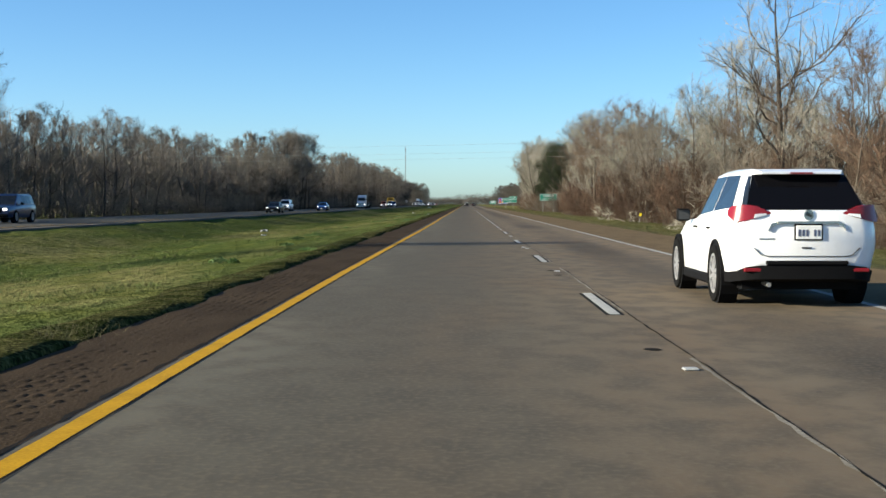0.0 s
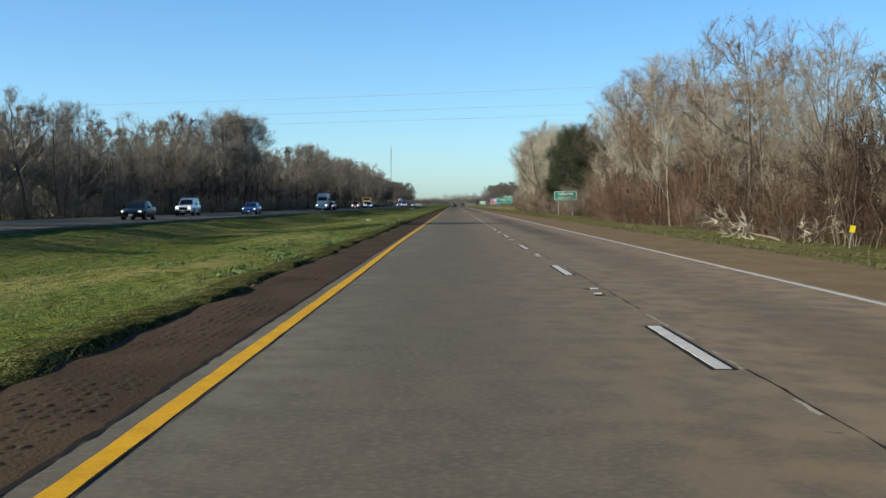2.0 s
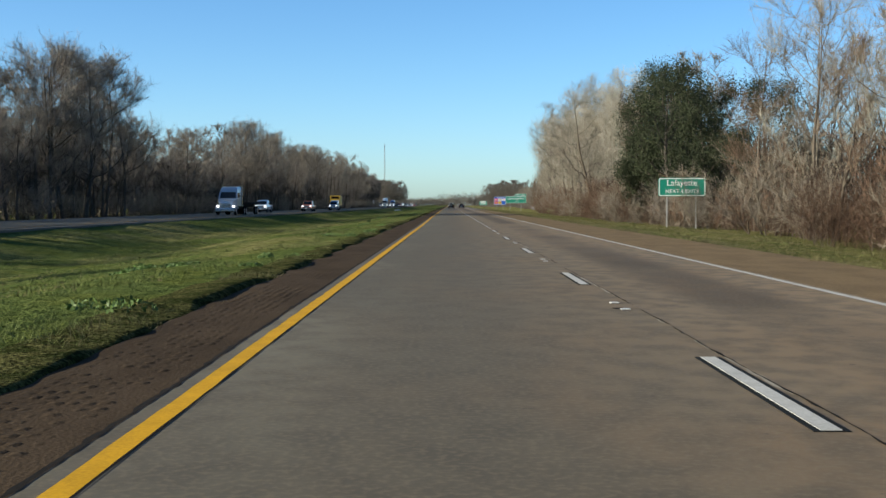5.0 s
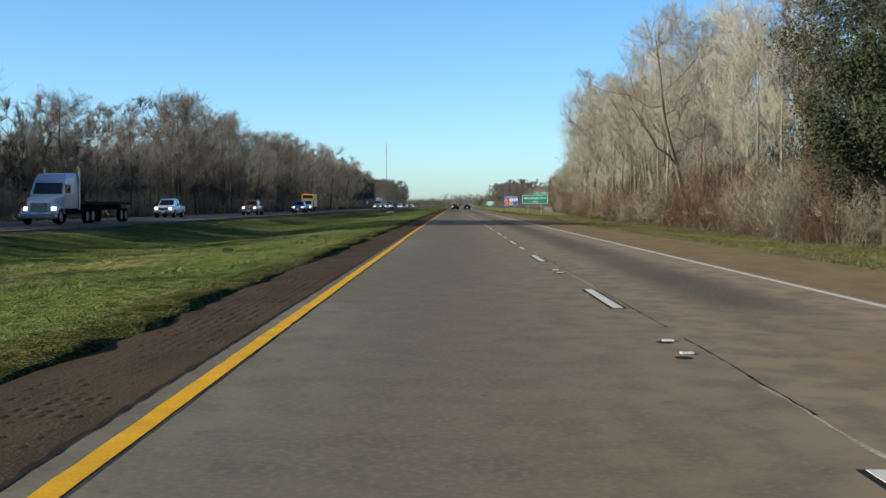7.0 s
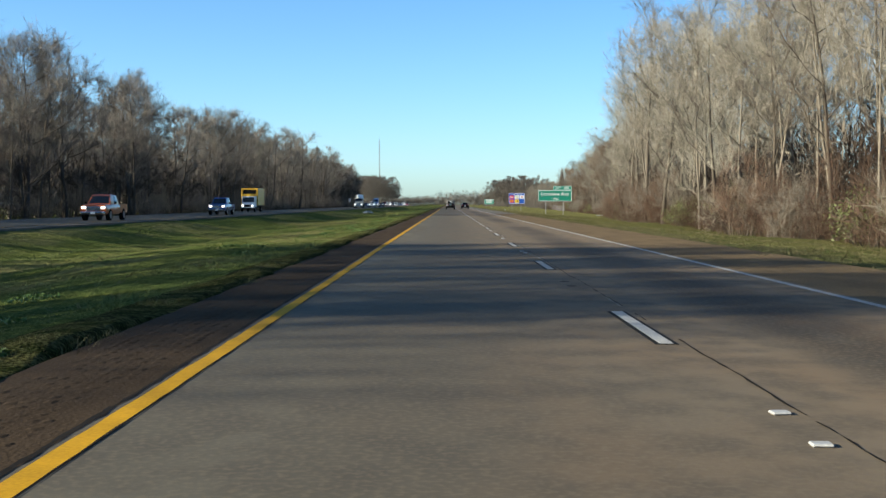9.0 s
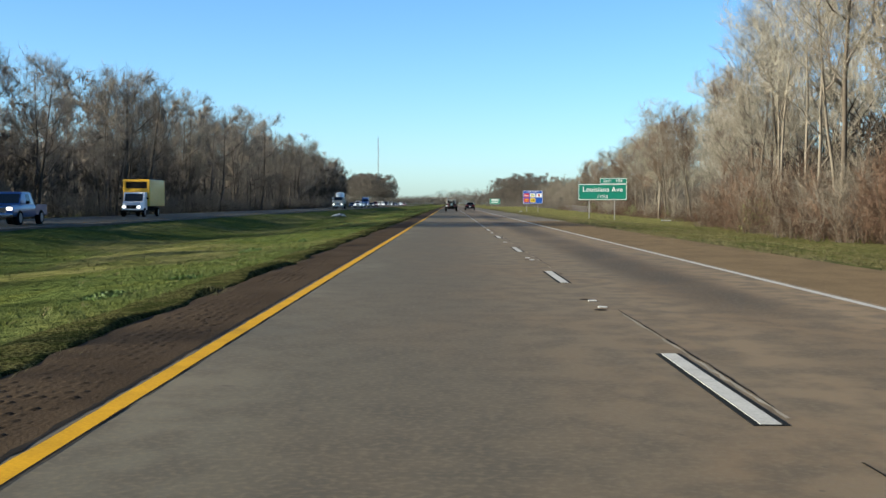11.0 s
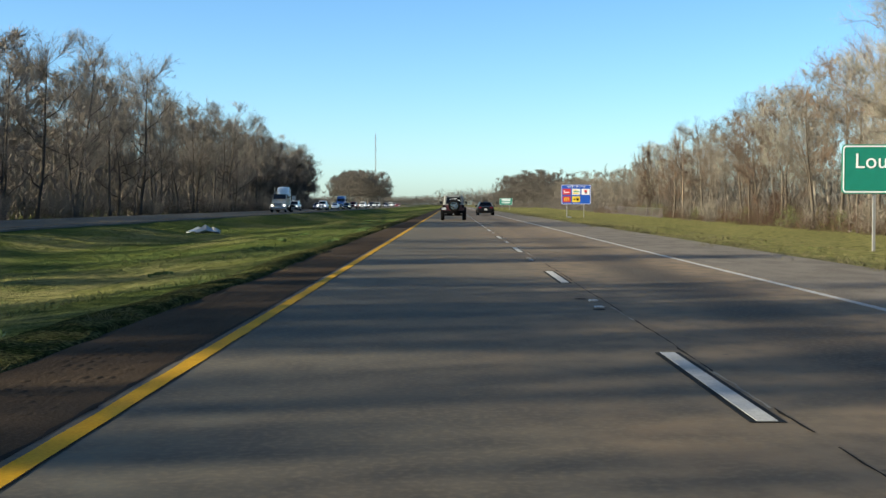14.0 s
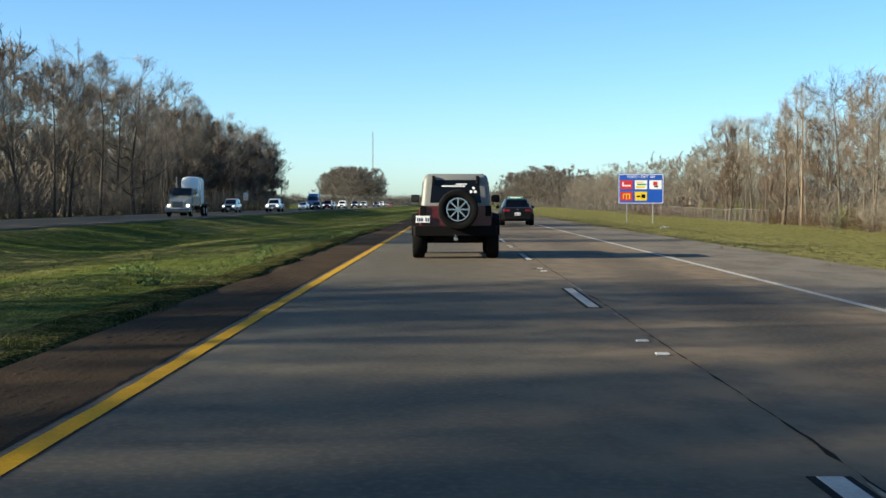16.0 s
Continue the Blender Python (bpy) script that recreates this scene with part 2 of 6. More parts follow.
M_LEAF = surface("evergreen_leaves", (0.024, 0.030, 0.014), 0.8, var=0.3, scale=0.5, fine=3, spread=0.15, spec=0.15)
M_LEAF_LIGHT = surface("shrub_leaves", (0.100, 0.120, 0.035), 0.6, var=0.3, scale=0.5, fine=3, spread=0.15, spec=0.3)
M_BLOSSOM = surface("white_blossom", (0.78, 0.75, 0.70), 0.8, var=0.1)
M_BLACK = surface("black_plastic", (0.006, 0.006, 0.0065), 0.8, var=0.12, spec=0.08)
M_RUBBER = surface("tyre_rubber", (0.008, 0.008, 0.008), 0.95, var=0.15, bump=0.2, spec=0.06)
M_GLASS = glass_material("tinted_glass", (0.012, 0.014, 0.016))
M_BLACK_GLASS = glass_material("black_glass", (0.004, 0.004, 0.005))
M_BLACK_GLASS.node_tree.nodes["Principled BSDF"].inputs["Specular IOR Level"].default_value = 0.15
M_CHROME = surface("polished_alloy", (0.60, 0.60, 0.60), 0.22, 1.0, var=0.05)
M_ALLOY = surface("silver_alloy", (0.42, 0.42, 0.43), 0.35, 0.5, var=0.05)
M_RED_LENS = surface("red_lens", (0.20, 0.008, 0.014), 0.25, var=0.1)
M_CLEAR_LENS = surface("clear_lens", (0.75, 0.75, 0.76), 0.1, var=0.05)
M_HEADLAMP = surface("lit_headlamp", (0.8, 0.8, 0.78), 0.2, var=0.04)
lit = M_HEADLAMP.node_tree.nodes["Principled BSDF"]
lit.inputs["Emission Color"].default_value, lit.inputs["Emission Strength"].default_value = (1.0, 0.95, 0.85, 1), 1.2
M_PLATE = surface("plate_white", (0.75, 0.75, 0.72), 0.5, var=0.05)
M_PLATE_INK = surface("plate_ink", (0.06, 0.07, 0.12), 0.6)
M_GREEN = surface("sign_green", (0.008, 0.20, 0.135), 0.4, var=0.06)
M_BLUE = surface("sign_blue", (0.012, 0.085, 0.42), 0.4, var=0.06)
M_SIGN_WHITE = surface("sign_white", (0.80, 0.80, 0.78), 0.5, var=0.04)
M_STEEL = surface("galvanised_steel", (0.26, 0.26, 0.25), 0.6, 0.3, var=0.12)
M_WOODPOST = surface("weathered_wood", (0.17, 0.125, 0.085), 0.9, var=0.2, stretch=(1, 1, 0.2))
M_MAST = surface("mast_grey", (0.11, 0.10, 0.10), 0.7)
M_LITTER = surface("white_litter", (0.36, 0.37, 0.36), 0.6, var=0.12)


def paint(name, base, metal=0.0, rough=0.28):
    return surface(name, base, rough, metal, var=0.03, scale=1.2, fine=12, coat=0.5)


M_P_WHITE = paint("white_car_paint", (0.80, 0.81, 0.82))
M_P_MAROON = paint("maroon_car_paint", (0.080, 0.009, 0.012))
M_P_TOP = surface("grey_hardtop", (0.14, 0.145, 0.135), 0.5, var=0.06)
M_P_BLACK = surface("black_car_paint", (0.005, 0.005, 0.006), 0.3, var=0.03, scale=1.2, fine=12, spec=0.2, coat=0.15)
M_P_NAVY = paint("navy_car_paint", (0.012, 0.024, 0.075), 0.3)
M_P_BLUE = paint("blue_car_paint", (0.015, 0.075, 0.24), 0.2)
M_P_SILVER = paint("silver_car_paint", (0.42, 0.43, 0.44), 0.5)
M_P_ORANGE = paint("orange_car_paint", (0.42, 0.085, 0.02))
M_P_YELLOW = paint("yellow_box_paint", (0.62, 0.36, 0.025), rough=0.45)
M_P_GREY = paint("grey_truck_paint", (0.36, 0.38, 0.41))
# cream darkened to carry the shade on the cab
M_P_TAN = paint("shaded_cream_truck_paint", (0.27, 0.26, 0.21), rough=0.4)
M_P_RED = paint("red_car_paint", (0.22, 0.012, 0.016), 0.1)


# ---- building helpers ----
def part(name, bm, material, parent=None, label="", smooth=False):
    me = bpy.data.meshes.new(name)
    bm.to_mesh(me)
    bm.free()
    for m in material if isinstance(material, (list, tuple)) else [material]:
        me.materials.append(m)
    if smooth:
        me.shade_smooth()
        me.set_sharp_from_angle(angle=radians(38))
    ob = new(name, me)
    ob.parent = parent
    return tagged(ob, label)


def sheet(name, verts, faces, material, parent=None, label=""):
    """A mesh from number arrays; all faces have the same number of corners."""
    v, f = np.asarray(verts, np.float32), np.asarray(faces, np.int32)
    me = bpy.data.meshes.new(name)
    k = f.shape[1]
    me.vertices.add(len(v))
    me.vertices.foreach_set("co", v.ravel())
    me.loops.add(f.size)
    me.loops.foreach_set("vertex_index", f.ravel())
    me.polygons.add(len(f))
    me.polygons.foreach_set("loop_start", np.arange(0, f.size, k, dtype=np.int32))
    me.update(calc_edges=True)
    me.materials.append(material)
    ob = new(name, me)
    ob.parent = parent
    return tagged(ob, label)


def shared(name, me, parent, m):
    ob = new(name, me)
    ob.parent = parent
    ob.matrix_basis = m
    return ob


def thing(name, m, label, category, group=""):
    ob = new(name)
    ob.empty_display_size = 0.3
    ob.matrix_basis = m
    return tagged(ob, label, category, group)


def add_box(bm, x0, x1, y0, y1, z0, z1, r=0.0, seg=1, m=None):
    t = Matrix.Translation(((x0 + x1) / 2, (y0 + y1) / 2, (z0 + z1) / 2)) @ Matrix.Diagonal((x1 - x0, y1 - y0, z1 - z0, 1))
    g = bmesh.ops.create_cube(bm, size=1, matrix=(m @ t) if m else t)
    if r:
        es = {e for v in g["verts"] for e in v.link_edges}
        bmesh.ops.bevel(bm, geom=list(es), offset=r, segments=seg, affect="EDGES", profile=0.5)
    return bm


def box(x0, x1, y0, y1, z0, z1, r=0.0, seg=1, m=None):
    return add_box(bmesh.new(), x0, x1, y0, y1, z0, z1, r, seg, m)


def add_tube(bm, a, b, r0, r1=None, n=8):
    a, b = Vector(a), Vector(b)
    d = b - a
    t = Matrix.Translation((a + b) / 2) @ d.to_track_quat("Z", "Y").to_matrix().to_4x4()
    bmesh.ops.create_cone(bm, cap_ends=True, segments=n, radius1=r0, radius2=r0 if r1 is None else r1, depth=d.length, matrix=t)
    return bm


def tube(a, b, r0, r1=None, n=8):
    return add_tube(bmesh.new(), a, b, r0, r1, n)


def rings(stations, cap=True):
    """A skin over closed rings of points with the same count."""
    bm = bmesh.new()
    rows = [[bm.verts.new(p) for p in ring] for ring in stations]
    n = len(rows[0])
    for a, b in zip(rows, rows[1:]):
        for i in range(n):
            j = (i + 1) % n
            bm.faces.new((a[i], a[j], b[j], b[i]))
    if cap:
        bm.faces.new(rows[0][::-1])
        bm.faces.new(rows[-1])
    bmesh.ops.recalc_face_normals(bm, faces=bm.faces[:])
    return bm


def both(half):
    """Mirror a half ring (right side) to a closed ring."""
    return [Vector(p) for p in half] + [Vector((-p[0], p[1], p[2])) for p in reversed(half)]


def plate(a, b, c, d, inset=(0.0, 0.0), proud=0.006, thick=0.02):
    """A thin pane over the four corners a b (bottom) c d (top, c over b), inset by shares of its width and height."""
    a, b, c, d = (Vector(p) for p in (a, b, c, d))
    u, v = inset
    at = lambda s, t: a.lerp(b, s).lerp(d.lerp(c, s), t)
    q = [at(u, v), at(1 - u, v), at(1 - u, 1 - v), at(u, 1 - v)]
    n = (q[1] - q[0]).cross(q[3] - q[0]).normalized()
    return rings([[p - n * (thick - proud) for p in q], [p + n * proud for p in q]])


def lettering(text, size, material, parent, m, label="", extrude=0.004, spacing=1.0):
    cu = bpy.data.curves.new("lettering", "FONT")
    cu.body, cu.size, cu.extrude, cu.align_x, cu.align_y, cu.space_character = text, size, extrude, "CENTER", "CENTER", spacing
    tmp = bpy.data.objects.new("lettering", cu)
    me = bpy.data.meshes.new_from_object(tmp)
    bpy.data.objects.remove(tmp)
    me.materials.append(material)
    ob = new("lettering", me)
    ob.parent = parent
    ob.matrix_basis = m
    return tagged(ob, label)


# ---- ground, roads ----
Y0, Y1 = -60.0, 1400.0
PROFILE = [(-3000, 0.0), (-400, 0.0), (-60, -0.5), (-36, -0.5), (-32.5, -0.35), (-31.0, -0.10), (-19.6, -0.10), (-17.5, -0.30), (-14.5, -0.80), (-11, -0.85),
           (-7.5, -0.48), (-4.0, -0.14), (-1.9, -0.03), (-1.2, -0.08), (9.6, -0.08), (11.0, -0.14), (14.5, -0.42), (18.0, -0.62), (22, -0.80), (28, -0.95),
           (60, -0.9), (400, 0.0), (3000, 0.0)]


def rough(x, y, size, seed):
    """Smooth random field between -1 and 1 with lumps of the given size."""
    x, y = np.asarray(x, float) / size, np.asarray(y, float) / size
    i, j = np.floor(x), np.floor(y)
    u, v = x - i, y - j
    u, v = u * u * (3 - 2 * u), v * v * (3 - 2 * v)
    h = lambda p, q: np.mod(np.sin(p * 127.1 + q * 311.7 + seed * 17.3) * 43758.5453, 1.0)
    return 2 * ((h(i, j) * (1 - u) + h(i + 1, j) * u) * (1 - v) + (h(i, j + 1) * (1 - u) + h(i + 1, j + 1) * u) * v) - 1


def ground_z(x, y):
    """Height of the ground sheet: cross-section of the road corridor with uneven turf off the pavement."""
    xs, zs = zip(*PROFILE)
    z = np.interp(x, xs, zs)
    off = np.clip(np.minimum(np.abs(x + 1.2), np.abs(x - 9.6)) / 3.0, 0, 1) * ((x < -1.2) | (x > 9.6)) * ~((x < -19.0) & (x > -31.5))
    return z + off * (0.13 * rough(x, y * 0.45, 4.1, 1) + 0.07 * rough(x, y * 0.7, 1.7, 2) + 0.14 * rough(x * 0.6, y * 0.2, 7.3, 3))


def build_ground():
    xs = np.unique(np.concatenate([[-3000, -1200, -400, -150], np.arange(-80, -34, 4.0), np.arange(-34, -19.6, 1.2), np.arange(-19.6, -1.2, 0.7), [-1.2, 9.6],
                                   np.arange(10.2, 30, 0.9), np.arange(30, 80, 5.0), [150, 400, 1200, 3000]]))
    ys = np.concatenate([[-400, -150], np.arange(-60, 700, 1.2), np.arange(700, 1400, 12.0), [1600, 2200, 3200, 4600]])
    gx, gy = np.meshgrid(xs, ys)
    v = np.stack([gx, gy, ground_z(gx, gy)], -1).reshape(-1, 3)
    n = len(xs)
    i, j = np.meshgrid(np.arange(n - 1), np.arange(len(ys) - 1))
    a = (j * n + i).ravel()
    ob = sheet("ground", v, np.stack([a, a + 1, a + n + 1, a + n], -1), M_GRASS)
    ob.data.shade_smooth()
    tagged(ob, "mown green roadside grass with dry patches", "grass", kind="structure")


def strip(name, x0, x1, y0, y1, z, material, label, depth=0.25, step=20.0, parent=None, category="", kind="structure"):
    """A slab along the road with a real thickness."""
    ys = np.linspace(y0, y1, int((y1 - y0) / step) + 1)
    st = [[Vector((x0, y, z - depth)), Vector((x1, y, z - depth)), Vector((x1, y, z)), Vector((x0, y, z))] for y in ys]
    ob = part(name, rings(st), material, parent, label)
    return tagged(ob, category=category, kind=kind)


def build_turf_lip():
    """The uneven edge of the turf that stands a little over the inner shoulder."""
    y = np.arange(-12, 570, 0.22)
    edge = -1.27 + 0.10 * rough(y, 0 * y, 2.3, 4) + 0.06 * rough(y, 0 * y, 0.7, 5)
    high = 0.55 + 0.45 * rough(y, 0 * y, 1.1, 6)
    rows = []
    for back, z in ((-0.02, -0.06), (0.0, 0.0), (0.025, 0.045), (0.11, 0.080), (0.32, 0.075), (0.60, 0.035), (0.95, -0.02)):
        x = edge - back + 0.015 * rough(y, 0 * y + back * 40, 0.4, 7)
        if back > 0.5:
            zz = ground_z(x, y) + z
        else:
            zz = -0.03 + z * 1.15 * high + (0.012 * rough(y, 0 * y + back * 9, 0.35, 8) if back > 0 else 0)
        rows.append(np.stack([x, y, zz], -1))
    n = len(y)
    i, j = np.meshgrid(np.arange(n - 1), np.arange(len(rows) - 1))
    a = (j * n + i).ravel()
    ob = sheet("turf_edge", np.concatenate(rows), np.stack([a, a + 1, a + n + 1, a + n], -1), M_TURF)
    ob.data.shade_smooth()
    tagged(ob, "ragged low turf edge beside the inner shoulder", "grass", kind="structure")


build_ground()
build_turf_lip()
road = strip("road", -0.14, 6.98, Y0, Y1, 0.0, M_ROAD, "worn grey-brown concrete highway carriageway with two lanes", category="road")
strip("shoulder", -1.30, -0.17, Y0, Y1, -0.025, M_SHOULDER, "brown gritty inner road shoulder with rumble strip", category="shoulder")
strip("shoulder", 7.0, 9.7, Y0, 434, -0.02, M_SHOULDER_OUT, "brown gritty outer road shoulder", category="shoulder")
strip("shoulder", 7.0, 9.9, 434, Y1, -0.02, M_SHOULDER_GREY, "grey asphalt outer road shoulder", category="shoulder")
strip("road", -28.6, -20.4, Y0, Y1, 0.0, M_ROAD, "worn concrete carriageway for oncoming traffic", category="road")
strip("shoulder", -31.2, -28.62, Y0, Y1, -0.02, M_SHOULDER_GREY, "grey asphalt shoulder of the oncoming carriageway", category="shoulder")
strip("shoulder", -20.38, -19.4, Y0, Y1, -0.02, M_SHOULDER_GREY, "grey asphalt inner shoulder of the oncoming carriageway", category="shoulder")


def wavy_strip(name, x, half, y0, y1, z, material, parent, label, seed, wander, step=0.5, ragged=0.0, course=None, gaps=0.0):
    """A thin painted or filled line whose edges wander a little; course is a table of sideways drift over y, gaps the share left out."""
    rng = np.random.default_rng(seed)
    y = np.arange(y0, y1, step)
    w = np.cumsum(rng.normal(0, 1, len(y)))
    w = wander * (w - np.convolve(w, np.ones(41) / 41, "same")) / 4
    if course:
        w = w + np.interp(y, *zip(*course))
    l = x - half + w + rng.normal(0, ragged, len(y))
    r = x + half + w + np.abs(rng.normal(0, ragged, len(y)))
    n = len(y)
    v = np.concatenate([np.stack([l, y, np.full(n, z)], -1), np.stack([r, y, np.full(n, z)], -1)])
    i = np.arange(n - 1)
    if gaps:
        i = i[rough(y[:-1], 0 * y[:-1], 2.6, seed) + 0.5 * rough(y[:-1], 0 * y[:-1], 0.8, seed + 1) > 2 * gaps - 1]
    return sheet(name, v, np.stack([i, i + n, i + n + 1, i + 1], -1), material, parent, label)


DRIFT = [(-60, 0.0), (-8, -0.01), (8, -0.04), (24, 0.0), (41, 0.055), (57, 0.075), (73, 0.07), (90, 0.01), (124, 0.04), (206, 0.065), (222, 0.09), (238, 0.05), (255, 0.03),
         (271, -0.035), (303, -0.01), (320, -0.035), (401, -0.015), (417, -0.035), (434, 0.01), (450, -0.01), (1200, 0.0)]
wavy_strip("edge_line", 0.0, 0.066, Y0, 1200, 0.005, M_YELLOW, road, "worn yellow painted edge line", 1, 0.0, 0.35, 0.004, DRIFT)
wavy_strip("crack", 0.074, 0.004, Y0, 700, 0.006, M_SEAM, road, "thin dark tar line beside the yellow paint", 9, 0.0, 0.35, 0.003, DRIFT)
wavy_strip("edge_line", 6.82, 0.058, Y0, 1200, 0.005, M_WHITE, road, "white painted edge line", 2, 0.0, 0.35, 0.004)
wavy_strip("seam", -0.158, 0.014, Y0, 700, 0.004, M_SEAM, road, "dark open joint beside the shoulder", 3, 0.006, 0.14, 0.010)
wavy_strip("seam", -0.178, 0.012, Y0, 700, -0.018, M_SEAM, road, "dark broken edge of the open joint", 10, 0.010, 0.14, 0.018, gaps=0.5)
wavy_strip("crack", 3.82, 0.004, Y0, 700, 0.004, M_SEAM, road, "cracked longitudinal joint", 5, 0.016, 0.20, 0.006, gaps=0.35)
wavy_strip("sealant", 3.80, 0.009, Y0, 700, 0.0025, M_SEALANT, road, "pale worn sealant along the lane joint", 11, 0.012, 0.20, 0.010, gaps=0.5)
wavy_strip("edge_line", -20.9, 0.06, Y0, 1200, 0.005, M_YELLOW, None, "yellow painted edge line of the oncoming lanes", 6, 0.0, 2.0)["kind"] = "structure"
wavy_strip("edge_line", -28.1, 0.06, Y0, 1200, 0.005, M_WHITE, None, "white painted edge line of the oncoming lanes", 7, 0.0, 2.0)["kind"] = "structure"

PERIOD, DASH = 12.192, 3.25
dash_bm = box(-0.098, 0.098, 0, DASH, 0.001, 0.005)
add_box(dash_bm, -0.058, 0.058, 0.02, DASH - 0.02, 0.0055, 0.009)
dash_bm.faces.ensure_lookup_table()
for f in dash_bm.faces[6:]:
    f.material_index = 1
first_dash = part("lane_dash", dash_bm, [M_TAPE, M_WHITE], road, "white lane dash with black contrast edges")
first_dash.matrix_basis = pose(3.66, -2 * PERIOD, 0)
stud_bm = box(-0.055, 0.055, -0.05, 0.05, 0.0, 0.018, 0.008)
first_stud = part("road_stud", stud_bm, M_STUD, road, "small white raised reflector")
first_stud.matrix_basis = pose(3.66, -2 * PERIOD + 7.7, 0)
scar_bm = bmesh.new()
bmesh.ops.create_circle(scar_bm, cap_ends=True, segments=9, radius=0.075, matrix=Matrix.Translation((0, 0, 0.004)) @ Matrix.Diagonal((1, 1.3, 1, 1)))
scar_me = bpy.data.meshes.new("patch")
scar_bm.to_mesh(scar_me)
scar_me.materials.append(M_SEAM)
mark_rng = random.Random(5)
for k in range(-1, 80):
    shared("lane_dash", first_dash.data, road, pose(3.66 + mark_rng.uniform(-0.01, 0.01), k * PERIOD, 0))
    if k < 56:
        for dy in (7.7, 8.65):
            if mark_rng.random() < 0.88:
                shared("road_stud", first_stud.data, road, pose(3.655 + mark_rng.uniform(-0.03, 0.03), k * PERIOD + dy, 0, 0, 0, mark_rng.uniform(-6, 6)))
            if mark_rng.random() < 0.55:
                shared("patch", scar_me, road, pose(3.60 + mark_rng.uniform(-0.05, 0.03), k * PERIOD + dy + mark_rng.uniform(-0.35, 0.35), 0))


def build_rumble():
    """Rows of low worn bumps on the inner shoulder, seven to a row."""
    rng = np.random.default_rng(8)
    y = np.repeat(np.arange(-14, 540, 0.22), 7)
    x = np.tile(np.arange(-1.06, -0.40, 0.105), len(y) // 7) + rng.normal(0, 0.012, len(y))
    keep = rng.random(len(y)) < 0.8
    x, y = x[keep], y[keep] + rng.normal(0, 0.02, keep.sum())
    n = len(y)
    half = rng.uniform(0.032, 0.055, n)
    h = rng.uniform(0.003, 0.011, n) * (0.75 + 0.45 * rough(y, x, 2.2, 12))
    c = []
    for sx, sy, sz in ((-1, -0.08, 0), (1, -0.08, 0), (1, 0.05, 0), (-1, 0.05, 0), (-0.7, -0.01, 1), (0.7, -0.01, 1), (0.7, 0.03, 1), (-0.7, 0.03, 1)):
        c.append(np.stack([x + sx * half, y + sy, -0.027 + sz * h], -1))
    v = np.stack(c, 1).reshape(-1, 3)
    q = np.array([(4, 5, 6, 7), (0, 1, 5, 4), (1, 2, 6, 5), (2, 3, 7, 6), (3, 0, 4, 7)])
    f = (np.arange(n)[:, None, None] * 8 + q[None]).reshape(-1, 4)
    tagged(sheet("rumble_strip", v, f, M_SHOULDER), "brown ribbed rumble strip on the inner shoulder", "rumble strip", kind="stuff")


build_rumble()


def build_grass(name, label, x0, x1, y0, y1, count, tall, wide, material, seed, edge=0.0, patchy=False, ragged=0.0):
    """Tufts of four or five bent blades, thicker at the pavement edge when edge is set."""
    rng = np.random.default_rng(seed)
    u = rng.random(count)
    u = u ** (1 + edge)
    x = x0 + (x1 - x0) * u
    y = rng.uniform(y0, y1, count)
    x = x + ragged * (np.sin(y * 0.9 + 2 * np.sin(y * 0.23)) + 0.6 * np.sin(y * 2.3))
    if patchy:
        keep = (np.sin(y * 0.37 + 2 * np.sin(x)) + np.sin(y * 0.11 + x * 0.8) + rng.normal(0, 0.6, count)) > -0.1
        x, y = x[keep], y[keep]
    n = len(x)
    z = ground_z(x, y) - 0.01
    clump = 0.65 + 0.5 * (np.sin(y * 1.1 + np.sin(x * 2.3)) * np.sin(y * 0.31 + x) + 1) / 2
    if ragged:
        clump = 0.3 + 1.5 * ((clump - 0.65) / 0.5) ** 2 + 0.4 * (np.sin(y * 2.9 + 3 * x) > 0.3)
    blades = 5
    b = np.repeat(np.arange(n), blades)
    m = len(b)
    ang = rng.uniform(0, 2 * np.pi, m)
    out = rng.uniform(0.4, 2.2, m)
    h = tall * clump[b] * rng.uniform(0.5, 1.25, m)
    bx, by = x[b] + rng.normal(0, 0.04, m), y[b] + rng.normal(0, 0.04, m)
    px, py = -np.sin(ang) * wide / 2, np.cos(ang) * wide / 2
    p0 = np.stack([bx - px, by - py, z[b]], -1)
    p1 = np.stack([bx + px, by + py, z[b]], -1)
    p2 = np.stack([bx + np.cos(ang) * out * h, by + np.sin(ang) * out * h, z[b] + h], -1)
    v = np.stack([p0, p1, p2], 1).reshape(-1, 3)
    f = np.arange(3 * m).reshape(-1, 3)
    tagged(sheet(name, v, f, material), label, "grass", kind="stuff")


build_grass("grass_edge", "matted dead grass along the pavement edge", -1.22, -1.85, -12, 560, 26000, 0.075, 0.008, M_BLADE_DEAD, 21, 0.0, False, 0.07)
build_grass("grass_edge", "green grass tufts along the pavement edge", -1.35, -3.6, -12, 560, 34000, 0.085, 0.009, M_BLADE, 22, 0.3, True, 0.08)
build_grass("median_grass", "short green grass on the median", -2.5, -14.0, -5, 600, 44000, 0.075, 0.016, M_BLADE, 23, 0.4, True)
build_grass("median_grass", "dry grass tufts on the median", -2.6, -18, -5, 640, 13000, 0.085, 0.016, M_BLADE_DRY, 24, 0.2, True)
build_grass("verge_grass", "green verge grass beside the outer shoulder", 9.7, 17.5, 20, 660, 7000, 0.07, 0.022, M_BLADE, 25, 0.1, True)
build_grass("verge_grass", "dry verge grass beside the outer shoulder", 9.6, 17.5, 20, 660, 14000, 0.09, 0.018, M_BLADE_DRY, 26, 0.0)
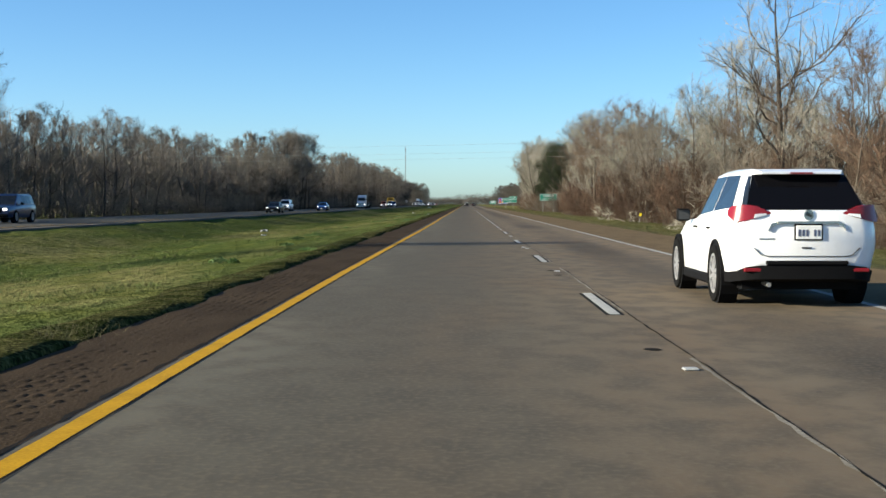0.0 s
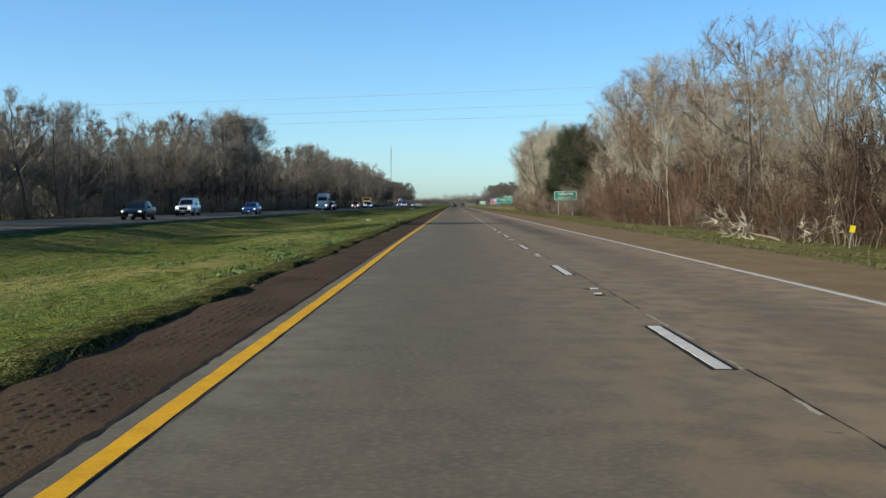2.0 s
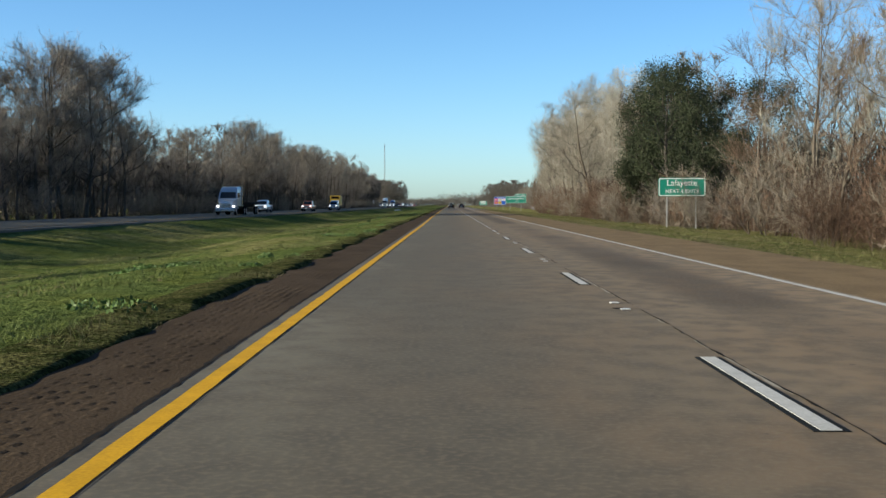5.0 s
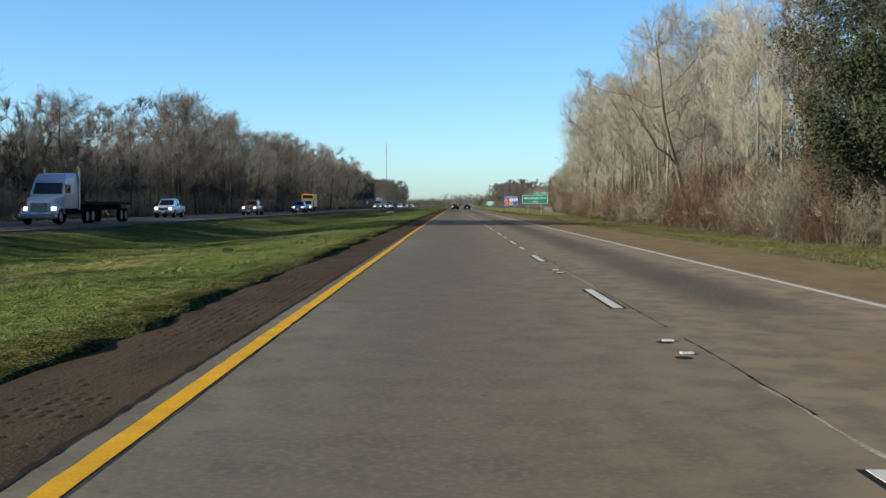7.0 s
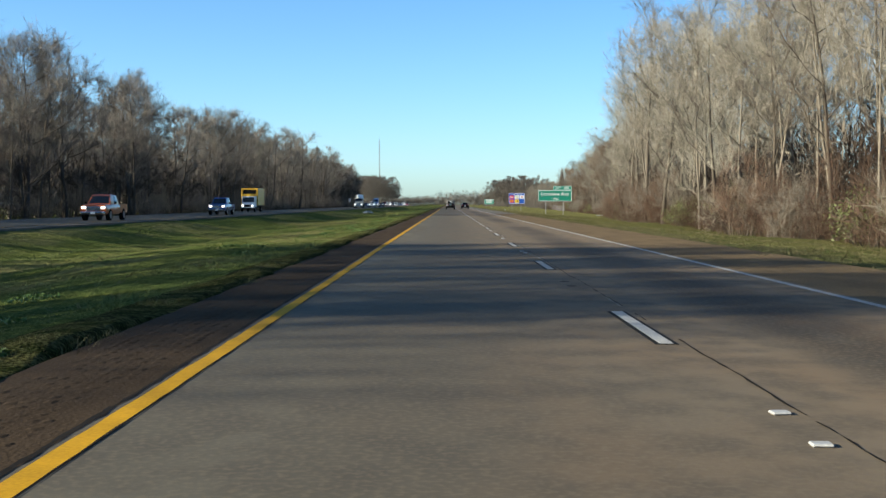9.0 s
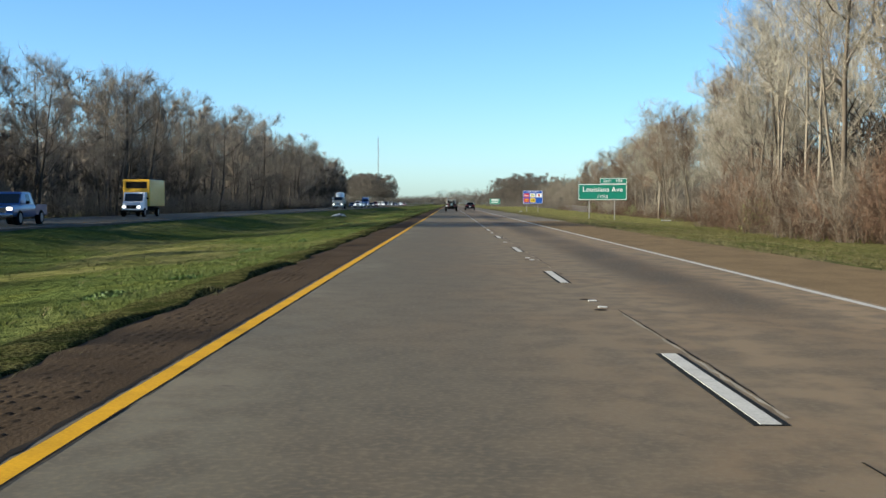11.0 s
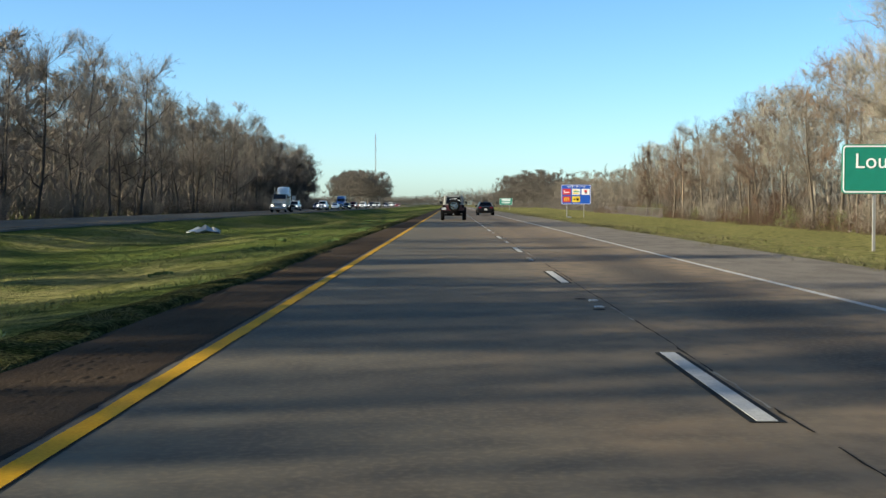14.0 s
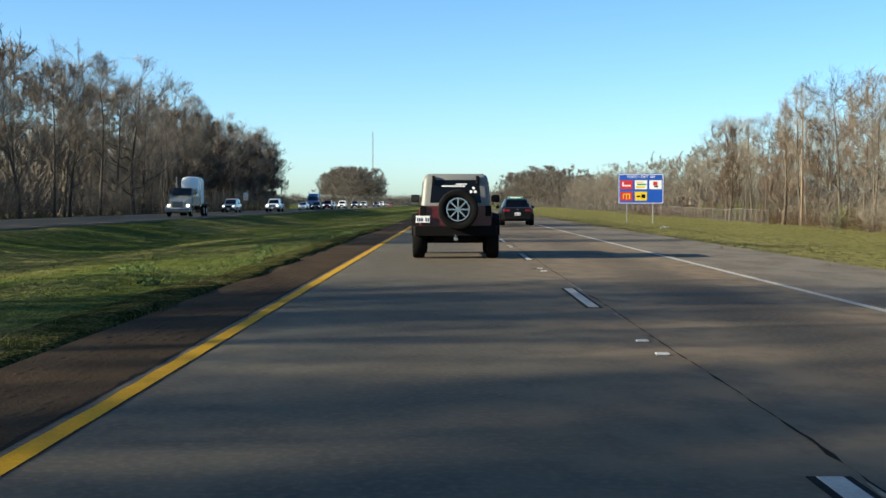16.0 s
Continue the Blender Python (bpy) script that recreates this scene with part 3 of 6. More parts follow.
build_grass("grass_edge", "ragged dead grass and dirt along the outer pavement edge", 9.35, 11.2, 20, 640, 26000, 0.085, 0.018, M_BLADE_DEAD, 27, 0.5, True, 0.22)


def build_weeds():
    """Clumps of broad-leaved weeds in the median turf near the shoulder."""
    rng = np.random.default_rng(61)
    n = 110
    cx, cy = -1.7 - 3.2 * rng.random(n) ** 1.5, rng.uniform(-8, 560, n)
    size, tall = rng.uniform(0.12, 0.5, n), rng.uniform(0.05, 0.14, n)
    k = np.repeat(np.arange(n), 170)
    m = len(k)
    a, r = rng.uniform(0, 6.283, m), np.sqrt(rng.random(m))
    x, y = cx[k] + r * np.cos(a) * size[k], cy[k] + r * np.sin(a) * size[k] * 1.6
    c = np.stack([x, y, ground_z(x, y) + 0.02 + tall[k] * (1 - 0.7 * r * r) * rng.uniform(0.3, 1.1, m)], -1)
    u, w = rng.normal(0, 1, (m, 3)), rng.normal(0, 1, (m, 3))
    u /= np.linalg.norm(u, axis=1)[:, None]
    w = np.cross(u, w)
    w /= np.linalg.norm(w, axis=1)[:, None] + 1e-9
    s = rng.uniform(0.018, 0.045, m)[:, None]
    v = np.stack([c - u * s, c + w * s * 0.5, c + u * s, c - w * s * 0.5], 1).reshape(-1, 3)
    tagged(sheet("weeds", v, np.arange(4 * m).reshape(-1, 4), M_WEED), "clumps of broad-leaved green weeds in the turf", "weeds", kind="stuff")


build_weeds()


# ---- trees ----
def unit(v):
    return v / (np.linalg.norm(v, axis=-1, keepdims=True) + 1e-9)


def bow(a, d, b, n, rng, shake):
    """Points on a bowed line that leaves a along d and ends at b."""
    c = a + unit(d) * np.linalg.norm(b - a) * 0.42
    t = np.linspace(0, 1, n + 1)[:, None]
    p = (1 - t) ** 2 * a + 2 * t * (1 - t) * c + t * t * b
    p[1:-1] += rng.normal(0, shake * np.linalg.norm(b - a), (n - 1, 3))
    return p


def skeleton(rng, height, crown_base, limbs, spread, wobble, rise, trunk_r, sub, cone=0.0):
    """Branch segments (start, end, radii, sides) and outer branch lines of a leafless tree: ascending limbs inside a domed crown."""
    segs, lines = [], []
    n = 9
    mid, half, wide = height * (1 + crown_base) / 2, height * (1 - crown_base) / 2, height * spread * 0.66
    lump = rng.uniform(0, 6.28, 3)

    def past(p):
        """How far a point lies out from the middle of the lumpy crown dome, 1 at its skin."""
        az = math.atan2(p[1], p[0])
        w = wide * (1 + 0.14 * math.sin(2 * az + lump[0]) + 0.10 * math.sin(3 * az + lump[1]))
        w *= 1 - cone * min(max(p[2] / height, 0.0), 0.97)
        return math.sqrt((p[0] / w) ** 2 + (p[1] / w) ** 2 + ((p[2] - mid) / half) ** 2)

    def reach(a, d, ln):
        """End of a shoot of the given length, shortened where it would leave the crown."""
        for k in (1.0, 0.8, 0.6, 0.4):
            if past(a + d * ln * k) < 1:
                return a + d * ln * k
        return None

    def limb(pts, r0, r1, sides):
        k = len(pts) - 1
        for i in range(k):
            segs.append((pts[i], pts[i + 1], r0 + (r1 - r0) * i / k, r0 + (r1 - r0) * (i + 1) / k, sides))

    p = np.zeros(3)
    trunk = [p]
    d = np.array([rng.normal(0, 0.05), rng.normal(0, 0.05), 1.0])
    for i in range(n):
        d = unit(d + np.array([rng.normal(0, wobble), rng.normal(0, wobble), 0.2]))
        p = p + d * height * 0.86 / n
        trunk.append(p)
    rad = [trunk_r * (1 - 0.90 * (i / n) ** 1.1) for i in range(n + 1)]
    for i in range(n):
        segs.append((trunk[i], trunk[i + 1], rad[i] * (1.3 if i == 0 else 1), rad[i + 1], 6))
    for k in range(limbs):
        u = (k + rng.random()) / limbs
        f = (crown_base * 0.75 + (0.97 - crown_base * 0.75) * u) * n
        i = min(int(f), n - 1)
        a = trunk[i] + (trunk[i + 1] - trunk[i]) * (f - i)
        az = k * 2.4 + rng.normal(0, 0.5)
        out = np.array([math.cos(az), math.sin(az), 0.0])
        z1 = a[2] + height * rng.uniform(0.10, 0.26) * (0.6 + 0.6 * rise)
        prof = math.sqrt(max(0.06, 1 - min(((z1 - mid) / half) ** 2, 1)))
        prof *= 1 - cone * min(z1 / height, 0.97)
        end = a * np.array([1, 1, 0]) + out * wide * prof * rng.uniform(0.55, 0.92) + np.array([0, 0, min(z1, height * 0.97)])
        r = max(rad[i] * rng.uniform(0.35, 0.6), 0.02)
        pts = bow(a, unit(end - a) + out * 0.35 * (1 - u), end, 5, rng, 0.035)
        limb(pts, r, r * 0.3, 4)
        lines.append(pts[3:])
        for s in range(3 * sub):
            q = rng.uniform(0.22, 0.98) * 5
            j = min(int(q), 4)
            b = pts[j] + (pts[j + 1] - pts[j]) * (q - j)
            t1 = unit(pts[j + 1] - pts[j])
            e = unit(t1 * 0.6 + rng.normal(0, 0.55, 3) + out * 0.10 + np.array([0, 0, 0.40]))
            tip = reach(b, e, height * rng.uniform(0.08, 0.17))
            if tip is None:
                continue
            sp = bow(b, t1 + e, tip, 3, rng, 0.05)
            r2 = max(r * 0.32, 0.012)
            limb(sp, r2, r2 * 0.35, 3)
            lines.append(sp[1:])
            for w in range(5):
                q2 = rng.uniform(0.1, 0.98) * 3
                j2 = min(int(q2), 2)
                o = sp[j2] + (sp[j2 + 1] - sp[j2]) * (q2 - j2)
                t2 = unit(sp[j2 + 1] - sp[j2])
                h = unit(t2 * 0.7 + rng.normal(0, 0.42, 3) + np.array([0, 0, 0.35]))
                tip = reach(o, h, height * rng.uniform(0.05, 0.11))
                if tip is not None:
                    lines.append(bow(o, t2 + h, tip, 2, rng, 0.05))
    return segs, lines


def tubes(segs):
    vs, fs, base = [], [], 0
    for a, b, r0, r1, n in segs:
        d = unit(b - a)
        u = unit(np.cross(d, np.array([0.3, 0.9, 0.2])))
        w = np.cross(d, u)
        an = np.arange(n) * 2 * np.pi / n
        ring = np.cos(an)[:, None] * u + np.sin(an)[:, None] * w
        vs += [a + ring * r0, b + ring * r1]
        i = np.arange(n)
        j = (i + 1) % n
        fs.append(np.stack([base + i, base + j, base + n + j, base + n + i], -1))
        base += 2 * n
    return np.concatenate(vs), np.concatenate(fs)


def twigs(rng, lines, count, length, width, up=0.35):
    """Slim tapered slivers that leave the outer branches."""
    w = np.array([np.linalg.norm(l[-1] - l[0]) for l in lines]) + 0.25
    k = rng.choice(len(lines), count, p=w / w.sum())
    t = rng.random(count) ** 0.8
    a, d = np.zeros((count, 3)), np.zeros((count, 3))
    for i in range(count):
        l = lines[k[i]]
        q = t[i] * (len(l) - 1)
        j = min(int(q), len(l) - 2)
        a[i] = l[j] + (l[j + 1] - l[j]) * (q - j)
        d[i] = l[j + 1] - l[j]
    d = unit(unit(d) * 0.8 + rng.normal(0, 0.55, (count, 3)) + np.array([0, 0, up]))
    ln = length * rng.uniform(0.4, 1.4, count)[:, None]
    side = unit(np.cross(d, rng.normal(0, 1, (count, 3)))) * width * rng.uniform(0.6, 1.3, count)[:, None] / 2
    v = np.stack([a - side, a + side, a + d * ln], 1).reshape(-1, 3)
    o, e = np.array([l[0] for l in lines]), np.array([l[-1] for l in lines])
    w2 = unit(np.cross(e - o, rng.normal(0, 1, e.shape))) * width * 0.75
    v = np.concatenate([v, np.stack([o - w2, o + w2, e], 1).reshape(-1, 3)])
    return v, np.arange(len(v)).reshape(-1, 3)


def leaves(rng, centres, count, radius, size):
    c = centres[rng.integers(0, len(centres), count)] + rng.normal(0, radius, (count, 3))
    u = unit(rng.normal(0, 1, (count, 3)))
    w = unit(np.cross(u, rng.normal(0, 1, (count, 3))))
    s = size * rng.uniform(0.6, 1.4, count)[:, None]
    v = np.stack([c - u * s, c + w * s * 0.45, c + u * s, c - w * s * 0.45], 1).reshape(-1, 3)
    return v, np.arange(4 * count).reshape(-1, 4)


def tree_kind(seed, height, bark, twig, count, length, width, label, category="tree", crown_base=0.3, limbs=20, spread=0.30, wobble=0.07, rise=0.9, trunk_r=0.17, sub=3, up=0.35, cone=0.0):
    """The first tree of a kind, kept far behind the camera; copies share its meshes."""
    rng = np.random.default_rng(seed)
    segs, lines = skeleton(rng, height, crown_base, limbs, spread, wobble, rise, trunk_r, sub, cone)
    tr = new("tree")
    tagged(tr, label, category)
    v, f = tubes(segs)
    trunk = sheet("trunk", v, f, bark, tr)
    v, f = twigs(rng, lines, count, length, width, up)
    sheet("crown", v, f, twig, tr)
    tr["tall"] = float(np.percentile(v[:, 2], 98.5))
    return tr, lines


LABELS = {"grey": "bare grey-brown deciduous tree in winter", "pale": "bare pale-barked tree with fine twigs in sunlight",
          "dark": "bare dark tree with dense fine twigs", "red": "bare tree with reddish-brown twigs"}
MIX = {"grey": (M_BARK, M_TWIG), "pale": (M_BARK_PALE, M_TWIG_PALE), "dark": (M_BARK_DARK, M_TWIG_DARK), "red": (M_BARK, M_TWIG_RED)}
KINDS = {}
SHAPES = [(16, 0.36, 10, 0.34, 0.8), (14, 0.22, 12, 0.46, 0.5), (17, 0.44, 9, 0.27, 1.0), (13, 0.16, 12, 0.50, 0.55), (15, 0.30, 10, 0.39, 0.7)]
for n, tone in enumerate(MIX):
    bark, twig = MIX[tone]
    KINDS[tone] = [tree_kind(100 + 10 * n + k, h, bark, twig, {"pale": 7500, "dark": 7500}.get(tone, 6500), 0.60, {"dark": 0.015, "pale": 0.010}.get(tone, 0.012), LABELS[tone], crown_base=cb, limbs=lm, spread=sp, wobble=0.03 + 0.012 * k, rise=ri, up=0.22, trunk_r={"pale": 0.095, "dark": 0.16}.get(tone, 0.13))[0]
                   for k, (h, cb, lm, sp, ri) in enumerate(SHAPES)]


def far_tree(seed, height, spread, count, wide):
    """Cheap tree of slivers for the rows behind: trunk, limbs and long fine twigs in one array of triangles."""
    rng = np.random.default_rng(seed)
    segs, lines = skeleton(rng, height, 0.28, 8, spread, 0.05, 0.8, 0.17, 1)
    tri = []
    for a, b, r0, r1, n in segs:
        if n > 3 or r0 > 0.011:
            u = unit(np.cross(b - a, rng.normal(0, 1, 3)))
            tri += [a - u * r0, a + u * r0, b]
    v, f = twigs(rng, lines, count, 0.85, wide, 0.15)
    return np.concatenate([np.array(tri), v]) / np.percentile(v[:, 2], 99.7)


FAR_TREES = [far_tree(300 + k, 15, sp, 1050, 0.046) for k, sp in enumerate((0.36, 0.46, 0.30, 0.40))]
DENSE_TREES = [far_tree(310 + k, 15, sp, 1050, 0.074) for k, sp in enumerate((0.36, 0.46, 0.32, 0.42))]


def shrub_kind(seed, tall, wide, twig, count, label, leaf=None, leaf_count=0):
    """A dense domed shrub: arching stems from one stool, side shoots and fine twigs."""
    rng = np.random.default_rng(seed)
    segs, lines = [], []
    for k in range(12):
        az = k * 2.4 + rng.normal(0, 0.4)
        o = np.array([math.cos(az), math.sin(az), 0.0])
        el = rng.uniform(0.25, 1.5)
        a = o * rng.uniform(0, 0.2) * wide + np.array([0, 0, -0.15])
        end = o * wide * 0.52 * math.cos(el) + np.array([0, 0, tall * (0.25 + 0.70 * math.sin(el)) * rng.uniform(0.85, 1.05)])
        pts = bow(a, o * 0.25 + np.array([0, 0, 1.0]), end, 4, rng, 0.04)
        for i in range(4):
            segs.append((pts[i], pts[i + 1], 0.028 * (1 - i / 5), 0.028 * (1 - (i + 1) / 5), 3))
        lines.append(pts[1:])
        for w in range(6):
            q = rng.uniform(0.8, 4) * 0.999
            j = int(q)
            b = pts[j] + (pts[j + 1] - pts[j]) * (q - j)
            h = unit(unit(pts[j + 1] - pts[j]) * 0.6 + rng.normal(0, 0.6, 3) + np.array([0, 0, 0.15]))
            lines.append(np.array([b, b + h * tall * 0.12, b + h * tall * 0.22 + np.array([0, 0, 0.04 * tall])]))
    sh = new("shrub")
    tagged(sh, label, "shrub")
    v, f = tubes(segs)
    tagged(sheet("stem", v, f, M_BARK, sh), kind="stuff")
    v, f = twigs(rng, lines, count, tall * 0.20, 0.012, 0.12)
    tagged(sheet("crown", v, f, twig, sh), kind="stuff")
    if leaf:
        c = np.concatenate([l[2:] for l in lines])
        v, f = leaves(rng, c, leaf_count, 0.22, 0.07)
        tagged(sheet("foliage", v, f, leaf, sh), kind="stuff")
    sh["tall"] = tall
    return sh


SHRUBS = {"red": [shrub_kind(400 + k, 3.6, 3.8, M_TWIG_SHRUB, 2000, "dense leafless shrub with reddish-brown twigs") for k in range(3)],
          "grey": [shrub_kind(410 + k, 3.2, 3.6, M_TWIG, 2000, "dense leafless grey-brown shrub") for k in range(2)],
          "dark": [shrub_kind(420 + k, 3.4, 4.2, M_TWIG_DARK, 2000, "dense dark leafless undergrowth shrub") for k in range(2)],
          "green": [shrub_kind(430 + k, 2.2, 2.6, M_TWIG, 400, "low shrub with dull green leaves", M_LEAF_LIGHT, 900) for k in range(2)],
          "blossom": [shrub_kind(440, 5.2, 3.2, M_TWIG, 500, "small tree in white blossom", M_BLOSSOM, 420)]}


def plant(src, x, y, tall, rng, group, lean=1.2, width=None):
    s = tall / src["tall"]
    w = s * rng.uniform(0.85, 1.2) if width is None else width
    m = pose(x, y, float(ground_z(np.array(x), np.array(y))) - 0.05, rng.uniform(-lean, lean), rng.uniform(-lean, lean), rng.uniform(0, 360))
    ob = copy_thing(src, m)
    ob.scale = (w, w, s)
    ob["group"] = group
    return ob


def woods(seed, group, y0, y1, front, tall, tones, shrub_tones, step, rows, sign, shrub_step=3.2, shrub_tall=(2.2, 4.2), far_from=1e9, sigma=0.16, back=None, skip=None, behind=FAR_TREES):
    """A front row of single trees and shrubs; the rows behind are one mass of simpler trees. front and tall are tables over y."""
    rng = random.Random(seed)
    fy, fx = zip(*front)
    ty, tz = zip(*tall)
    mass = []
    for r in range(rows):
        y = y0 + rng.random() * step
        while y < y1:
            if skip and skip[0] < y < skip[1]:
                y = skip[1]
            x = float(np.interp(y, fy, fx)) + sign * (r * 4.5 + rng.uniform(0, 4.0))
            h = float(np.interp(y, ty, tz)) * min(max(rng.gauss(0.88 + 0.07 * r * (sign < 0), sigma * 0.8), 0.55), 1.12)
            if sign < 0:
                h *= 1 + 0.10 * math.sin(y * 0.27) + 0.08 * math.sin(y * 0.71 + 2)
                h = min(h, 1.03 * float(np.interp(y, ty, tz)))
            if r == 0 and y < far_from:
                if not (skip and skip[0] < y < skip[1]):
                    plant(rng.choice(KINDS[rng.choices(list(tones), list(tones.values()))[0]]), x, y, h, rng, group)
            else:
                v = rng.choice(behind)
                w = rng.uniform(0.85, 1.2)
                a = rng.uniform(0, 6.28)
                c, s = math.cos(a) * w, math.sin(a) * w
                z = float(ground_z(np.array(x), np.array(y))) - 0.05
                mass.append(np.stack([v[:, 0] * c - v[:, 1] * s, v[:, 0] * s + v[:, 1] * c, v[:, 2]], -1) * h + np.array([x, y, z]))
            y += step * (1 if r == 0 else 1.15) * rng.uniform(0.6, 1.4)
    if mass:
        v = np.concatenate(mass)
        tagged(sheet("wood", v, np.arange(len(v)).reshape(-1, 3), back or M_TWIG), "leafless wood behind the front trees, " + group, "woods", kind="stuff")
    y = y0
    while y < y1 and shrub_tones:
        tone = rng.choices(list(shrub_tones), list(shrub_tones.values()))[0]
        x = float(np.interp(y, fy, fx)) - sign * rng.uniform(-3.0, 1.2)
        t = rng.uniform(*shrub_tall)
        if not (skip and skip[0] < y < skip[1] - 10):
            plant(rng.choice(SHRUBS[tone]), x, y, t * (0.6 if tone == "green" else 1), rng, group + " undergrowth", 4.0)
        y += shrub_step * rng.uniform(0.5, 1.5)


def brush(name, label, y0, y1, front, sign, depth, count, tall, seed, material, wide=(0.007, 0.016)):
    """Tangled undergrowth: a mass of fine slanting stems along a wood's edge."""
    rng = np.random.default_rng(seed)
    fy, fx = zip(*front)
    y = rng.uniform(y0, y1, count)
    k = rng.random(count)
    x = np.interp(y, fy, fx) + sign * (k * depth - 1.0)
    z = ground_z(x, y)
    lump = 0.42 + 0.33 * np.abs(np.sin(y * 0.33 + 1.3 * np.sin(y * 0.17))) ** 0.7 + 0.25 * np.abs(np.sin(y * 0.83 + 0.5 * x)) ** 0.7
    top = tall * lump * (0.35 + 0.75 * np.minimum(1.6 * k, 1) ** 0.6) * rng.uniform(0.3, 1.0, count) ** 0.7
    low = top * rng.random(count) * 0.8
    d = rng.normal(0, 0.9, (count, 2))
    a = rng.uniform(0, 3.14, count)
    w = rng.uniform(*wide, count)
    ln = np.minimum(top - low + 0.2, rng.uniform(0.25, 0.8, count))
    v = np.stack([np.stack([x - np.cos(a) * w, y - np.sin(a) * w, z + low], -1), np.stack([x + np.cos(a) * w, y + np.sin(a) * w, z + low], -1),
                  np.stack([x + d[:, 0] * ln, y + d[:, 1] * ln, z + low + ln * rng.uniform(0.0, 0.9, count)], -1)], 1).reshape(-1, 3)
    tagged(sheet(name, v, np.arange(3 * count).reshape(-1, 3), material), label, "undergrowth", kind="stuff")


# left of the oncoming lanes
LEFT_FRONT = [(40, -40), (165, -38), (280, -39), (340, -38), (430, -38), (500, -37), (600, -35), (760, -34), (800, -34)]
LEFT_TALL = [(40, 11), (165, 12.5), (232, 13), (255, 13.5), (278, 16), (284, 18.5), (304, 18.5), (309, 13.5), (345, 14), (365, 13), (398, 13), (404, 17.5), (415, 17.5), (422, 14.5), (436, 14.5), (440, 18.5), (452, 18.5), (457, 15.5), (468, 15.5), (474, 16), (481, 15), (486, 13.5), (497, 13.5), (501, 18), (518, 18), (521, 11.5), (530, 11.5), (533, 18), (545, 18.5), (620, 18.5), (700, 17), (785, 15)]
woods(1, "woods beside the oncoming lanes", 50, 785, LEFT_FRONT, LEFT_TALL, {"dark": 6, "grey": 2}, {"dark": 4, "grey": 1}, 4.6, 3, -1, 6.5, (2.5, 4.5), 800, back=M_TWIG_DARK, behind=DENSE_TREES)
# shade below the trees is coloured into this brush
brush("brush", "tangled undergrowth below the trees in a shade-dark tone", 50, 785, LEFT_FRONT, -1, 8, 100000, 4.6, 41, M_BRUSH_SHADED, (0.012, 0.024))
# right of the road: reddish thicket, then tall pale wood, then lighter wood further back
RIGHT_FRONT = [(20, 19), (105, 20.5), (160, 19), (200, 20), (240, 22), (290, 20), (420, 21.5), (462, 24.5)]
RIGHT_TALL = [(20, 11), (70, 12), (110, 12.5), (165, 14.5), (215, 16.5), (245, 15), (285, 18.5), (340, 20), (415, 21), (430, 19.5), (447, 16), (462, 12.5)]
woods(2, "thicket beside the outer shoulder", 30, 300, RIGHT_FRONT, RIGHT_TALL, {"grey": 3, "red": 2, "pale": 4}, {"red": 5, "grey": 2}, 4.8, 3, 1, 2.7, (2.8, 5.8), skip=(246, 287))
brush("brush", "reddish-brown tangled thicket beside the shoulder", 30, 300, RIGHT_FRONT, 1, 6, 150000, 4.6, 42, M_BRUSH, (0.006, 0.012))
woods(3, "pale wood beside the outer shoulder", 302, 462, RIGHT_FRONT, RIGHT_TALL, {"pale": 6, "grey": 2}, {"red": 4, "grey": 3, "green": 1}, 3.9, 3, 1, 2.5, (2.8, 5.6), sigma=0.10, back=M_TWIG)
brush("brush", "brown tangled undergrowth below the pale trees", 285, 465, RIGHT_FRONT, 1, 6, 120000, 5.2, 43, M_BRUSH, (0.006, 0.012))
LATE_FRONT = [(466, 29), (530, 31), (600, 35), (660, 37), (760, 38), (1000, 46)]
LATE_TALL = [(466, 17), (500, 17), (530, 15.5), (600, 15.5), (640, 14), (680, 12.5), (760, 11), (1000, 12)]
woods(4, "wood behind the verge", 468, 720, LATE_FRONT, LATE_TALL, {"pale": 2, "grey": 5, "red": 2}, {"red": 2, "grey": 3, "green": 2}, 4.8, 3, 1, 5.0, (1.6, 3.6), 690)
brush("brush", "brown undergrowth at the edge of the wood", 466, 760, LATE_FRONT, 1, 6, 70000, 3.2, 44, M_BRUSH, (0.008, 0.018))
woods(5, "wood far along the verge", 700, 1010, LATE_FRONT, LATE_TALL, {"grey": 3}, None, 6.0, 3, 1, far_from=0)
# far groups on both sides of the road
# added layer of shade-dark trees that thickens the wood and shades the median
woods(9, "understorey of the woods beside the oncoming lanes", 200, 560, [(200, -40), (280, -40.5), (430, -39.5), (560, -38)], [(200, 7.5), (270, 9.5), (560, 10)], {"grey": 3}, None, 3.6, 2, -1, far_from=0, back=M_TWIG_SHADED, behind=DENSE_TREES)
# shaded look of the wood's end comes from the dark twig colour
woods(8, "dense dark end of the wood", 700, 788, [(700, -35.5), (788, -33)], [(700, 15.5), (760, 15.5), (788, 13)], {"grey": 3}, None, 3.0, 3, -1, far_from=0, back=M_TWIG_SHADED, behind=DENSE_TREES)
woods(6, "far trees beyond the oncoming lanes", 1190, 1330, [(1190, -31), (1330, -62)], [(1190, 19), (1240, 23), (1330, 19)], {"grey": 3}, None, 4.0, 5, -1, far_from=0, back=M_TWIG_FAR, behind=DENSE_TREES)
woods(7, "far trees along the verge", 1090, 1240, [(1090, 52), (1240, 28)], [(1090, 16), (1160, 21), (1240, 20)], {"grey": 4}, None, 4.0, 5, 1, far_from=0, back=M_TWIG_FAR, behind=DENSE_TREES)


brush("brush", "low undergrowth at the far wood", 700, 1010, LATE_FRONT, 1, 8, 12000, 4.5, 45, M_TWIG_FAR, (0.04, 0.09))
